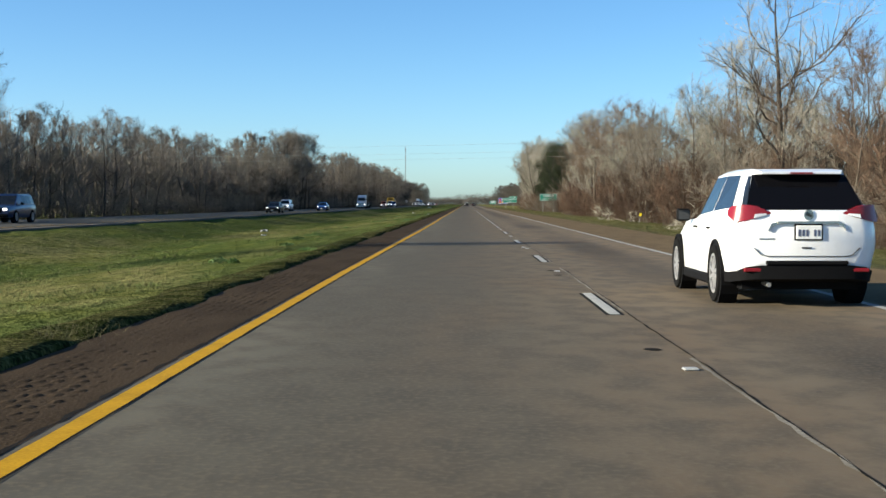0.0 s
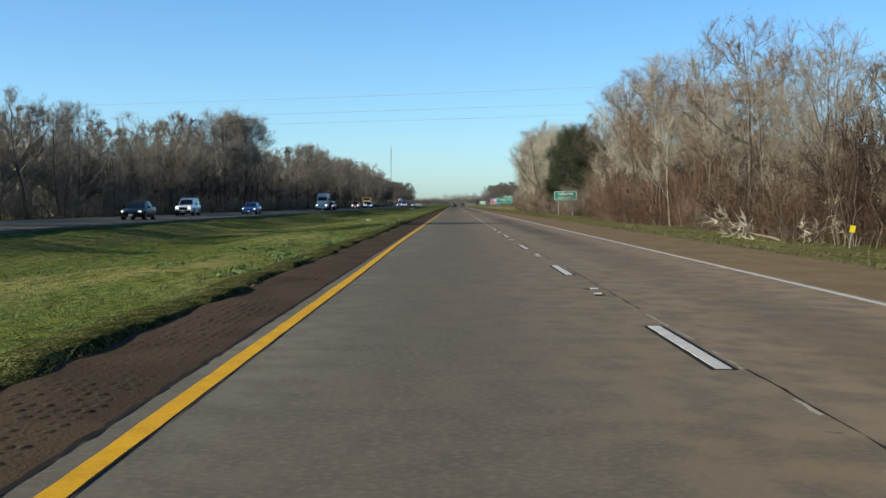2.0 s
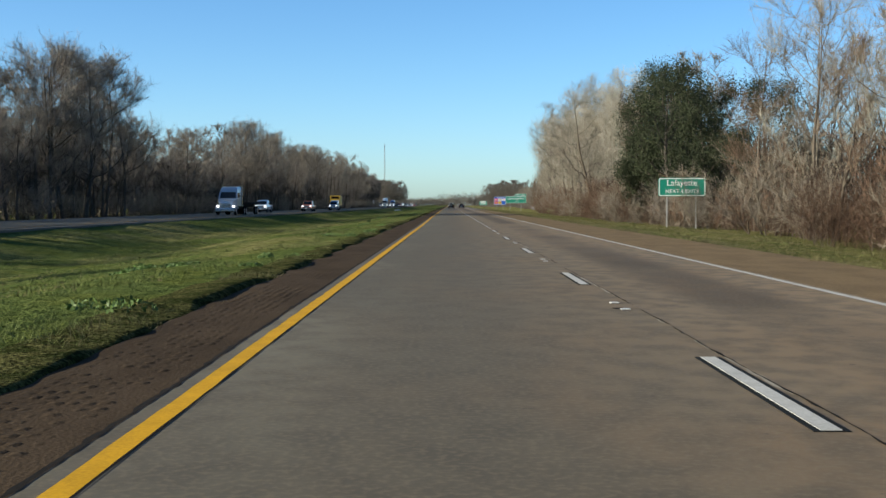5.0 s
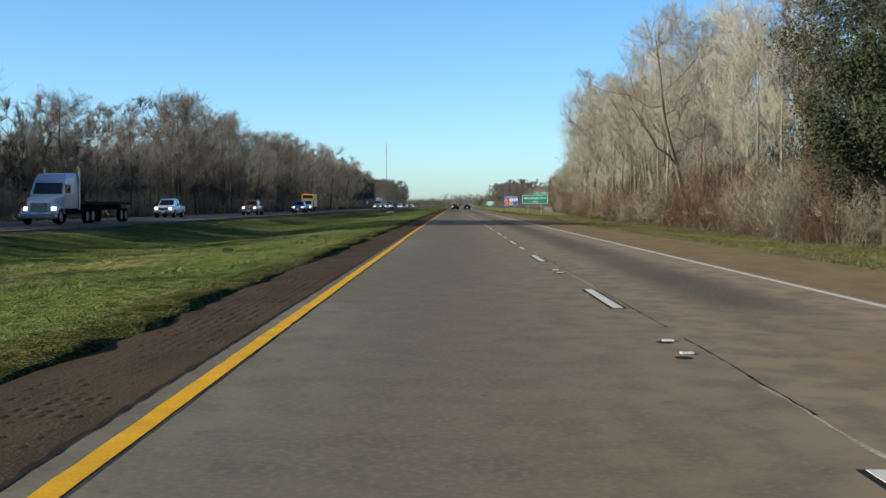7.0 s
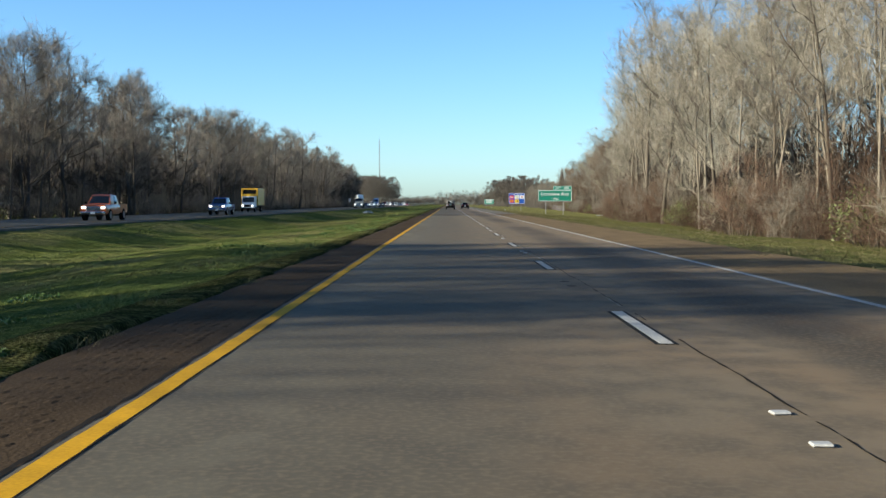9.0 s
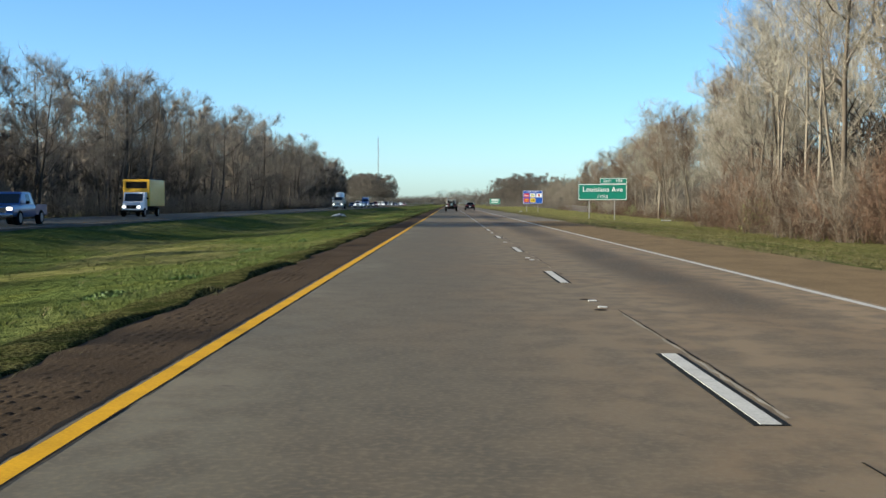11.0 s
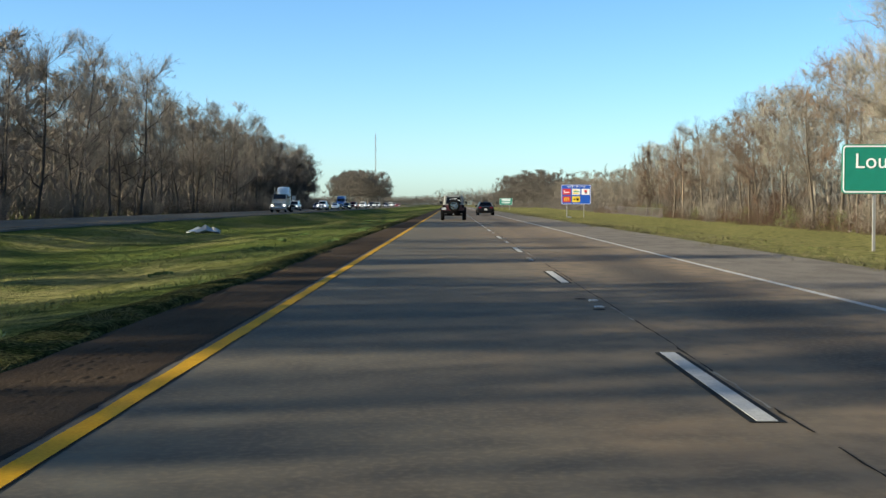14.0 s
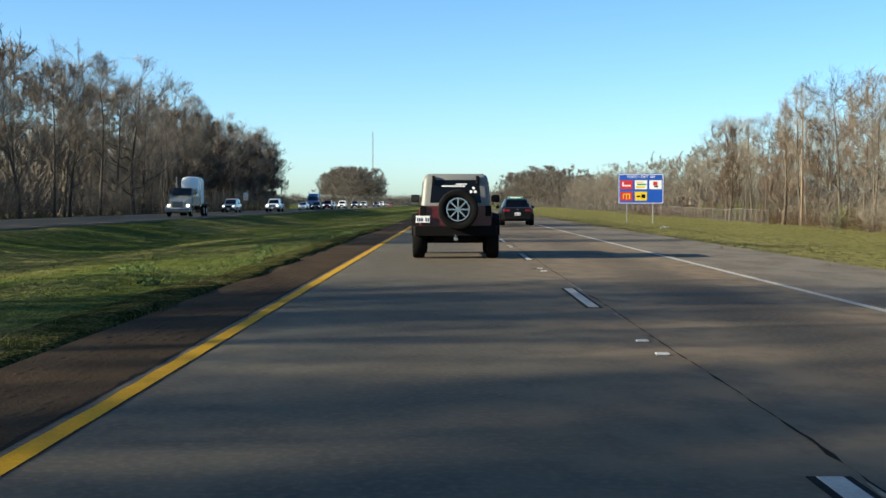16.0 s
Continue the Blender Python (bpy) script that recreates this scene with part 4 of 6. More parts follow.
brush("brush", "low undergrowth at the far trees", 1190, 1330, [(1190, -31), (1330, -62)], -1, 10, 9000, 7.0, 46, M_TWIG_FAR, (0.07, 0.16))
brush("brush", "low undergrowth at the far trees", 1090, 1240, [(1090, 52), (1240, 28)], 1, 10, 9000, 7.0, 47, M_TWIG_FAR, (0.07, 0.16))


def far_belt(name, label, x0, y0, x1, y1, depth, count, tall, seed, material=None, wide=(0.03, 0.07)):
    """A distant belt of woods: a mass of upright slivers with an uneven top."""
    rng = np.random.default_rng(seed)
    t = rng.random(count)
    nx, ny = -(y1 - y0), x1 - x0
    ln = math.hypot(nx, ny)
    k = rng.random(count) * depth
    x, y = x0 + (x1 - x0) * t + nx / ln * k, y0 + (y1 - y0) * t + ny / ln * k
    top = tall * (0.72 + 0.16 * np.sin(t * 31 + 1) * np.sin(t * 87) + 0.10 * np.sin(t * 190)) * rng.uniform(0.35, 1.0, count) ** 0.6
    low = top * rng.random(count) ** 0.7 * 0.9 - 1.0
    a = rng.uniform(0, 3.14, count)
    w = rng.uniform(*wide, count)
    top = np.minimum(top, low + rng.uniform(0.08, 0.26, count) * tall)
    lean = rng.normal(0, 0.65, (count, 2)) * (top - low)[:, None]
    v = np.stack([np.stack([x - np.cos(a) * w, y - np.sin(a) * w, low], -1), np.stack([x + np.cos(a) * w, y + np.sin(a) * w, low], -1),
                  np.stack([x + lean[:, 0], y + lean[:, 1], top], -1)], 1).reshape(-1, 3)
    tagged(sheet(name, v, np.arange(3 * count).reshape(-1, 3), material or M_TWIG), label, "woods", kind="stuff")


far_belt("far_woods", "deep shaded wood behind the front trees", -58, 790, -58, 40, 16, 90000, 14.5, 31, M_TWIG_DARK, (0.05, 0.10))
# backing belt whose dark colour paints the shaded gaps behind the thicket
far_belt("far_woods", "deep wood behind the thicket, coloured dark as shaded gaps", 38, 25, 38, 460, 12, 50000, 12, 32, M_BRUSH_SHADED, (0.03, 0.07))
far_belt("far_woods", "deep brown wood behind the verge", 52, 490, 58, 1000, 14, 50000, 10, 33, M_TWIG_FAR, (0.022, 0.045))
far_belt("far_woods", "distant brown wood line at the horizon", 30, 1330, 420, 1700, 60, 45000, 16, 34, M_TWIG_FAR, (0.10, 0.24))
far_belt("far_woods", "distant brown wood line at the horizon", -420, 1750, 20, 1900, 60, 45000, 16, 35, M_TWIG_FAR, (0.10, 0.24))
far_belt("far_woods", "distant wood line beyond the open field", -60, 800, -260, 1250, 40, 20000, 14, 36, M_TWIG_FAR, (0.09, 0.20))


def evergreen(seed, x, y, tall, wide, label):
    """A broad-leaved evergreen tree: trunk with limbs and a crown of leaf clumps with gaps."""
    rng = np.random.default_rng(seed)
    segs, lines = skeleton(rng, tall, 0.10, 15, wide / tall * 0.80, 0.08, 0.6, 0.28, 3)
    ob = thing("evergreen_tree", pose(x, y, float(ground_z(np.array(x), np.array(y))) - 0.05), label, "tree", "evergreens beside the outer shoulder")
    v, f = tubes(segs)
    sheet("trunk", v, f, M_BARK_DARK, ob)
    c = np.concatenate([l for l in lines])
    v, f = leaves(rng, c[rng.random(len(c)) < 0.8], 25000, 0.34, 0.085)
    sheet("crown", v, f, M_LEAF, ob)


for k, (ex, ey, et, ew) in enumerate([(26, 249, 11.5, 9), (23, 258, 13, 9), (22.5, 267, 14.5, 10), (23.5, 277, 16.5, 11), (23.5, 285, 16.0, 9), (21, 273, 9, 7)]):
    evergreen(500 + k, ex, ey, et, ew, "dark green evergreen tree with dense small leaves")

# single trees that stand out
tree_rng = random.Random(77)
for k in range(30):
    plant(SHRUBS[("red", "dark", "grey", "red")[k % 4]][k % 2], tree_rng.uniform(19.3, 22.0), 243 + 2.0 * k, tree_rng.uniform(2.4, 4.6), tree_rng, "thicket beside the outer shoulder undergrowth", 4.0)
big = tree_kind(601, 19, M_BARK_DARK, M_TWIG_PALE, 15000, 0.42, 0.012, "tall bare tree with heavy spreading limbs", crown_base=0.26, limbs=14, spread=0.46, rise=1.2, trunk_r=0.30, sub=5, up=0.2)[0]
big.matrix_basis = pose(22.5, 68, -1.3, 0, 2, 40)
big["group"] = "thicket beside the outer shoulder"
plant(big, 24, 88, 15, tree_rng, "thicket beside the outer shoulder")
plant(KINDS["pale"][1], 31, 524, 16.5, tree_rng, "wood behind the verge")
plant(KINDS["grey"][0], 24.5, 172, 15.5, tree_rng, "thicket beside the outer shoulder")
# extra tall trees set so that their shade bands the road
for ty in (285, 288, 293, 296, 298, 302, 304, 403, 406, 409, 412, 415, 440, 443, 446, 449, 461, 503, 505, 512, 515):
    plant(KINDS["dark"][(ty * 7) % 5], -37.5 - (ty * 3) % 4, ty, 18.2, tree_rng, "woods beside the oncoming lanes")
# unseen trees added only to throw shade bands over the road
for dx, dy, dt in ((-49.0, 117.3, 20.0), (-50.0, 119.0, 19.5), (-49.0, 115.0, 19.0), (-40.0, 13.5, 16.5)):
    plant(KINDS["dark"][2], dx, dy, dt, tree_rng, "woods beside the oncoming lanes")
cypress = tree_kind(611, 13, M_BARK, M_TWIG_RED, 7000, 0.45, 0.016, "bare reddish conical cypress tree", crown_base=0.08, limbs=22, spread=0.42, wobble=0.02, rise=0.5, trunk_r=0.16, up=0.1, cone=0.92)[0]
cypress.matrix_basis = pose(35.6, 663, -1.0, 0, 0, 20)
cypress["group"] = "wood behind the verge"
plant(cypress, 36.6, 642, 12.6, tree_rng, "wood behind the verge")
for bx, by, bt in ((32.4, 486, 5.6), (31.0, 490, 1.7)):
    plant(SHRUBS["blossom"][0], bx, by, bt, tree_rng, "wood behind the verge")


def fallen(x, y, turn, size, seed):
    """A bleached fallen limb with broken branches."""
    rng = np.random.default_rng(seed)
    segs, lines = skeleton(rng, size, 0.35, 6, 0.50, 0.12, 0.5, 0.050, 1)
    z = float(ground_z(np.array(x), np.array(y)))
    ob = thing("fallen_branch", pose(x, y, z + 0.12, 0, 0, turn), "bleached fallen tree limb lying at the thicket", "branch", "fallen limbs")
    v, f = tubes(segs)
    bough = sheet("bough", v, f, M_BARK_PALE, ob)
    bough.matrix_basis = pose(0, 0, 0, 0, 82, 0)
    v, f = twigs(rng, lines, 160, 0.7, 0.03)
    sp = sheet("twigs", v, f, M_TWIG_PALE, ob)
    sp.matrix_basis = pose(0, 0, 0, 0, 82, 0)


fallen(17.8, 109, 60, 5.0, 71)
fallen(18.2, 116, 130, 4.6, 72)
fallen(16.6, 66, 100, 4.5, 74)

# first trees and shrubs of each kind stand out of sight behind the camera, as part of the same woods
k = 0
for group in (*KINDS.values(), *SHRUBS.values()):
    for src in group:
        sx, sy = -46.0 - 6 * (k % 3), -55.0 - 5 * (k // 3)
        src.matrix_basis = pose(sx, sy, float(ground_z(np.array(sx), np.array(sy))) - 0.05)
        src["group"] = "woods beside the oncoming lanes"
        k += 1
for ob in scene.objects:
    if "tall" in ob:
        del ob["tall"]


# ---- vehicles ----
def lathe(profile, n=24):
    """A closed body turned about the x axis from (x, r) pairs."""
    st = []
    for x, r in profile:
        st.append([Vector((x, r * math.cos(a), r * math.sin(a))) for a in (2 * math.pi * i / n for i in range(n))])
    return rings(st)


def wheel(car, x, y, r, wide, rim_r, side, spokes=10, rim_mat=None, tyre_mat=None, slim=0.085):
    """A tyre with its rim and spokes; side is +1 on the right."""
    h = wide / 2
    prof = [(-h * 0.3, r * 0.64), (-h * 0.8, r * 0.66), (-h, r * 0.8), (-h * 0.9, r * 0.95), (-h * 0.55, r), (h * 0.55, r), (h * 0.9, r * 0.95), (h, r * 0.8), (h * 0.8, r * 0.66), (h * 0.3, r * 0.64)]
    t = part("wheel", lathe(prof), tyre_mat or M_RUBBER, car, "black rubber tyre", True)
    t.matrix_basis = pose(x, y, r)
    part("hub_well", lathe([(side * h * 0.2, rim_r * 0.97), (side * h * 0.42, rim_r * 0.97), (side * h * 0.42, 0.02)], 18), M_BLACK, t)
    bm = rings([[Vector((side * h * q, r2 * math.cos(a), r2 * math.sin(a))) for q, r2 in ((0.35, rim_r), (0.84, rim_r), (0.84, rim_r * 0.88), (0.35, rim_r * 0.88))]
                for a in (2 * math.pi * i / 20 for i in range(21))], False)
    for k in range(spokes):
        m = Matrix.Rotation(2 * math.pi * k / spokes, 4, "X")
        add_box(bm, min(side * h * 0.5, side * h * 0.82), max(side * h * 0.5, side * h * 0.82), -rim_r * slim, rim_r * slim, rim_r * 0.1, rim_r * 0.92, m=m)
    add_tube(bm, (side * h * 0.4, 0, 0), (side * h * 0.86, 0, 0), rim_r * 0.24, n=10)
    part("rim", bm, rim_mat or M_ALLOY, t, "silver alloy rim with spokes")
    return t


def arch(car, x, y, r, side, material, z=None, width=0.09):
    """A half-round wheel-arch lip."""
    bm = bmesh.new()
    st = []
    for i in range(13):
        a = math.pi * (i / 12) * 1.06 - 0.1
        c, s = math.cos(a), math.sin(a)
        zz = r if z is None else z
        q = []
        for dx, dr in ((-0.05, 0.0), (0.035, 0.0), (0.035, width), (-0.05, width)):
            q.append(Vector((x + side * dx, y + c * (r * 1.08 + dr), zz + s * (r * 1.08 + dr))))
        st.append(q)
    part("wheel_arch", rings(st), material, car, "", False)


def well(car, x, y, r, side):
    """The dark wheel house behind a wheel."""
    part("wheel_house", tube((x - side * 0.22, y, r), (x + side * 0.006, y, r), r * 1.12, n=20), M_BLACK, car)


def hull(stations):
    """Body skin from stations (y, half width at sill, middle, belt, z sill, z middle, z belt), rounded across."""
    st = []
    for y, ws, wm, wb, zs, zm, zb in stations:
        h = zb - zm
        st.append(both([(ws * 0.9, y, zs), (ws * 0.97, y, zs + 0.02), (ws, y, zs + 0.07), ((ws + 2 * wm) / 3 + 0.006, y, (zs + 2 * zm) / 3), (wm, y, zm), (wm * 0.6 + wb * 0.4 + 0.014, y, zm + h * 0.5),
                        (wb + 0.012, y, zb - 0.06), (wb - 0.004, y, zb - 0.015), (wb - 0.04, y, zb)]))
    return rings(st)


def cabin(car, belt, roof, zb, zr, paint_mat, names, crown=0.05, inset=(0.045, 0.09), roof_mat=None, rear=None):
    """Upper body between the belt ring and the roof ring (half rings from the rear corner to the front corner), with its panes."""
    zb = zb if isinstance(zb, list) else [zb] * len(belt)
    zr = zr if isinstance(zr, list) else [zr] * len(roof)
    lo = [(x, y, z) for (x, y), z in zip(belt, zb)]
    hi = [(x, y, z) for (x, y), z in zip(roof, zr)]
    top = [(x * 0.82, y + (0.10 if i == 0 else -0.08 if i == len(roof) - 1 else 0), z + crown) for i, ((x, y), z) in enumerate(zip(roof, zr))]
    part("upper_body", rings([both([(x * 0.99, y, z - 0.10) for x, y, z in lo]), both(lo), both(hi), both(top)]), roof_mat or paint_mat, car, "", True)
    mir = lambda p: (-p[0], p[1], p[2])
    part("rear_window", plate(mir(lo[0]), lo[0], hi[0], mir(hi[0]), rear or inset), M_BLACK_GLASS, car, "dark rear window")
    part("windscreen", plate(lo[-1], mir(lo[-1]), mir(hi[-1]), hi[-1], inset), M_GLASS, car, "dark windscreen")
    for i in range(len(lo) - 1):
        if names[i]:
            part("side_window", plate(lo[i], lo[i + 1], hi[i + 1], hi[i], inset), M_GLASS, car)
            part("side_window", plate(mir(lo[i + 1]), mir(lo[i]), mir(hi[i]), mir(hi[i + 1]), inset), M_GLASS, car)


def number_plate(car, x, y, z, back, w=0.31, h=0.16):
    p = part("number_plate", box(x - w / 2, x + w / 2, y - 0.012, y + 0.012, z - h / 2, z + h / 2, 0.004), M_PLATE, car, "white number plate with illegible marks")
    s = -1 if back else 1
    for k in range(6):
        if k == 3:
            continue
        cx = x - w * 0.38 + k * w * 0.152
        part("mark", box(cx - 0.013, cx + 0.013, y + s * 0.012, y + s * 0.016, z - 0.045, z + 0.03), M_PLATE_INK, p)


def mirror(car, x, y, z, side, material):
    m = part("door_mirror", box(x - 0.095, x + 0.095, y - 0.06, y + 0.07, z - 0.08, z + 0.09, 0.03, 2), material, car, "door mirror")
    part("mirror_glass", box(x - 0.08, x + 0.08, y - 0.068, y - 0.061, z - 0.055, z + 0.065), M_GLASS, m)


def white_suv(m):
    car = thing("suv", m, "white compact SUV with dark rear glass and black bumper", "car", "traffic")
    part("body", hull([(0.0, 0.60, 0.70, 0.66, 0.50, 0.78, 1.12), (0.04, 0.72, 0.80, 0.74, 0.46, 0.78, 1.14), (0.12, 0.81, 0.875, 0.80, 0.42, 0.78, 1.15), (0.26, 0.86, 0.905, 0.84, 0.38, 0.77, 1.155),
                      (0.50, 0.885, 0.915, 0.86, 0.34, 0.75, 1.15), (1.4, 0.90, 0.915, 0.875, 0.25, 0.70, 1.10), (2.5, 0.90, 0.91, 0.87, 0.25, 0.67, 1.03), (3.1, 0.90, 0.905, 0.86, 0.26, 0.65, 1.0),
                      (3.6, 0.89, 0.895, 0.82, 0.27, 0.64, 0.97), (4.1, 0.85, 0.85, 0.74, 0.30, 0.60, 0.91), (4.45, 0.74, 0.76, 0.64, 0.34, 0.58, 0.82), (4.60, 0.58, 0.62, 0.50, 0.38, 0.55, 0.70)]), M_P_WHITE, car, "white painted body", True)
    cabin(car, [(0.72, 0.05), (0.815, 0.42), (0.855, 1.45), (0.85, 2.35), (0.72, 3.35)], [(0.575, 0.44), (0.625, 0.75), (0.65, 1.40), (0.645, 2.05), (0.56, 2.50)],
          [1.13, 1.15, 1.095, 1.04, 0.98], [1.575, 1.585, 1.59, 1.575, 1.53], M_P_WHITE, [0, 1, 1, 1], crown=0.055, inset=(0.03, 0.055), rear=(0.0, 0.03))
    for s in (-1, 1):
        q = [(s * 0.722, 0.055, 1.15), (s * 0.758, 0.19, 1.165), (s * 0.60, 0.56, 1.55), (s * 0.578, 0.435, 1.56)]
        a, b, c, d = q if s > 0 else (q[1], q[0], q[3], q[2])
        part("wrap_glass", plate(a, b, c, d, (0.0, 0.03), 0.008), M_GLASS, car, "black wrap-round corner glass")
    sp = part("spoiler", rings([both([(0.54, 0.62, 1.60), (0.54, 0.62, 1.632)]), both([(0.54, 0.38, 1.585), (0.54, 0.38, 1.615)]), both([(0.49, 0.27, 1.57), (0.49, 0.27, 1.59)])]), M_P_WHITE, car, "white roof spoiler", True)
    part("brake_light", box(-0.14, 0.14, 0.26, 0.282, 1.569, 1.588), M_RED_LENS, sp, "red high brake light")
    for s in (-1, 1):
        t = part("tail_light", rings([[Vector((s * x, y, z)) for x, y, z in r] for r in (
            [(0.44, 0.0, 1.100), (0.44, 0.0, 1.115), (0.44, 0.06, 1.115), (0.44, 0.06, 1.100)],
            [(0.64, -0.012, 1.045), (0.62, -0.006, 1.190), (0.62, 0.1, 1.190), (0.64, 0.1, 1.045)],
            [(0.755, 0.008, 1.018), (0.735, 0.016, 1.205), (0.70, 0.12, 1.205), (0.72, 0.12, 1.018)],
            [(0.875, 0.075, 1.005), (0.835, 0.085, 1.205), (0.76, 0.18, 1.205), (0.80, 0.18, 1.005)],
            [(0.925, 0.20, 1.075), (0.875, 0.21, 1.185), (0.80, 0.21, 1.185), (0.84, 0.20, 1.080)],
            [(0.915, 0.25, 1.135), (0.895, 0.255, 1.165), (0.85, 0.255, 1.165), (0.86, 0.25, 1.140)])]), M_RED_LENS, car, "large red wrap-round tail light", True)
        q = [(s * 0.49, 0.0, 1.085), (s * 0.65, -0.008, 1.050), (s * 0.64, -0.006, 1.095), (s * 0.50, 0.0, 1.105)]
        part("reversing_lens", plate(*(q if s > 0 else (q[1], q[0], q[3], q[2])), (0, 0), 0.012, 0.03), M_CLEAR_LENS, t, "clear lens strip")
        part("reflector", box(s * 0.66 - 0.10, s * 0.66 + 0.10, -0.02, 0.06, 0.425, 0.468, 0.006), M_RED_LENS, car, "red bumper reflector")
        mirror(car, s * 1.0, 2.80, 1.06, s, M_P_WHITE if s > 0 else M_BLACK)
        part("sill", box(min(s * 0.80, s * 0.925), max(s * 0.80, s * 0.925), 1.05, 3.2, 0.20, 0.34, 0.03), M_BLACK, car, "black plastic sill")
        for hy in (1.35, 2.25):
            part("door_handle", box(min(s * 0.900, s * 0.93), max(s * 0.900, s * 0.93), hy, hy + 0.18, 0.90, 0.925, 0.008), M_BLACK, car)
        for wy in (0.95, 3.65):
            well(car, s * 0.915, wy, 0.36, s)
            wheel(car, s * 0.845, wy, 0.36, 0.235, 0.25, s)
            arch(car, s * 0.90, wy, 0.36, s, M_BLACK, width=0.035)
    part("bumper", rings([both([(0.55, -0.02, 0.34), (0.55, -0.025, 0.50)]), both([(0.72, 0.02, 0.33), (0.73, 0.015, 0.48)]), both([(0.81, 0.12, 0.31), (0.835, 0.11, 0.43)]), both([(0.865, 0.30, 0.29), (0.885, 0.30, 0.41)]), both([(0.885, 0.54, 0.28), (0.90, 0.56, 0.40)])]), M_BLACK, car, "black plastic lower rear bumper", True)
    part("bumper_step", box(-0.50, 0.50, -0.045, 0.05, 0.50, 0.555, 0.015), M_BLACK, car, "black plastic loading edge")
    part("underbody", box(-0.72, 0.72, 0.3, 4.2, 0.20, 0.40), M_BLACK, car)
    part("exhaust", tube((-0.45, 0.02, 0.27), (-0.45, 0.3, 0.28), 0.028, n=10), M_STEEL, car, "exhaust pipe")
    part("trim_bar", rings([both([(0.36, -0.028, 0.985), (0.36, -0.028, 1.012)]), both([(0.42, 0.02, 0.975), (0.42, 0.02, 1.02)])]), M_CHROME, car, "chrome bar over the plate")
    part("badge", lathe([(-0.006, 0.062), (0.006, 0.062), (0.006, 0.046), (-0.006, 0.046)], 20), M_CHROME, car, "plain round chrome badge").matrix_basis = pose(0.02, -0.004, 1.085, 0, 0, 90)
    part("tailgate_gap", box(-0.48, 0.48, -0.010, 0.03, 0.601, 0.609), M_SEAM, car)
    for s in (-1, 1):
        st = [[Vector((s * x, y, z + d)) for y, d in ((-0.012, -0.004), (-0.012, 0.004), (0.03, 0.004), (0.03, -0.004))] for x, z, y in ((0.48, 0.605, 0), (0.56, 0.625, 0), (0.64, 0.70, 0.0))]
        part("tailgate_crease", rings(st), M_SEAM, car)
        part("trim_end", rings([[Vector((s * x, y, z)) for y, z in ((-0.022, z0), (-0.022, z1), (0.04, z1), (0.04, z0))] for x, z0, z1 in ((0.36, 0.985, 1.012), (0.44, 0.945, 0.985), (0.475, 0.90, 0.915))]), M_CHROME, car, "chrome end of the plate bar")
    part("latch", box(-0.06, 0.06, -0.012, 0.02, 0.695, 0.712, 0.003), M_BLACK, car, "small dark tailgate latch")
    part("plate_frame", box(-0.155, 0.195, -0.012, 0.02, 0.79, 0.98, 0.006), M_BLACK, car, "black number plate frame")
    part("script_bar", box(-0.58, -0.40, -0.006, 0.03, 0.80, 0.815), M_CHROME, car, "small illegible chrome script")
    number_plate(car, 0.02, -0.012, 0.885, True)
    return car


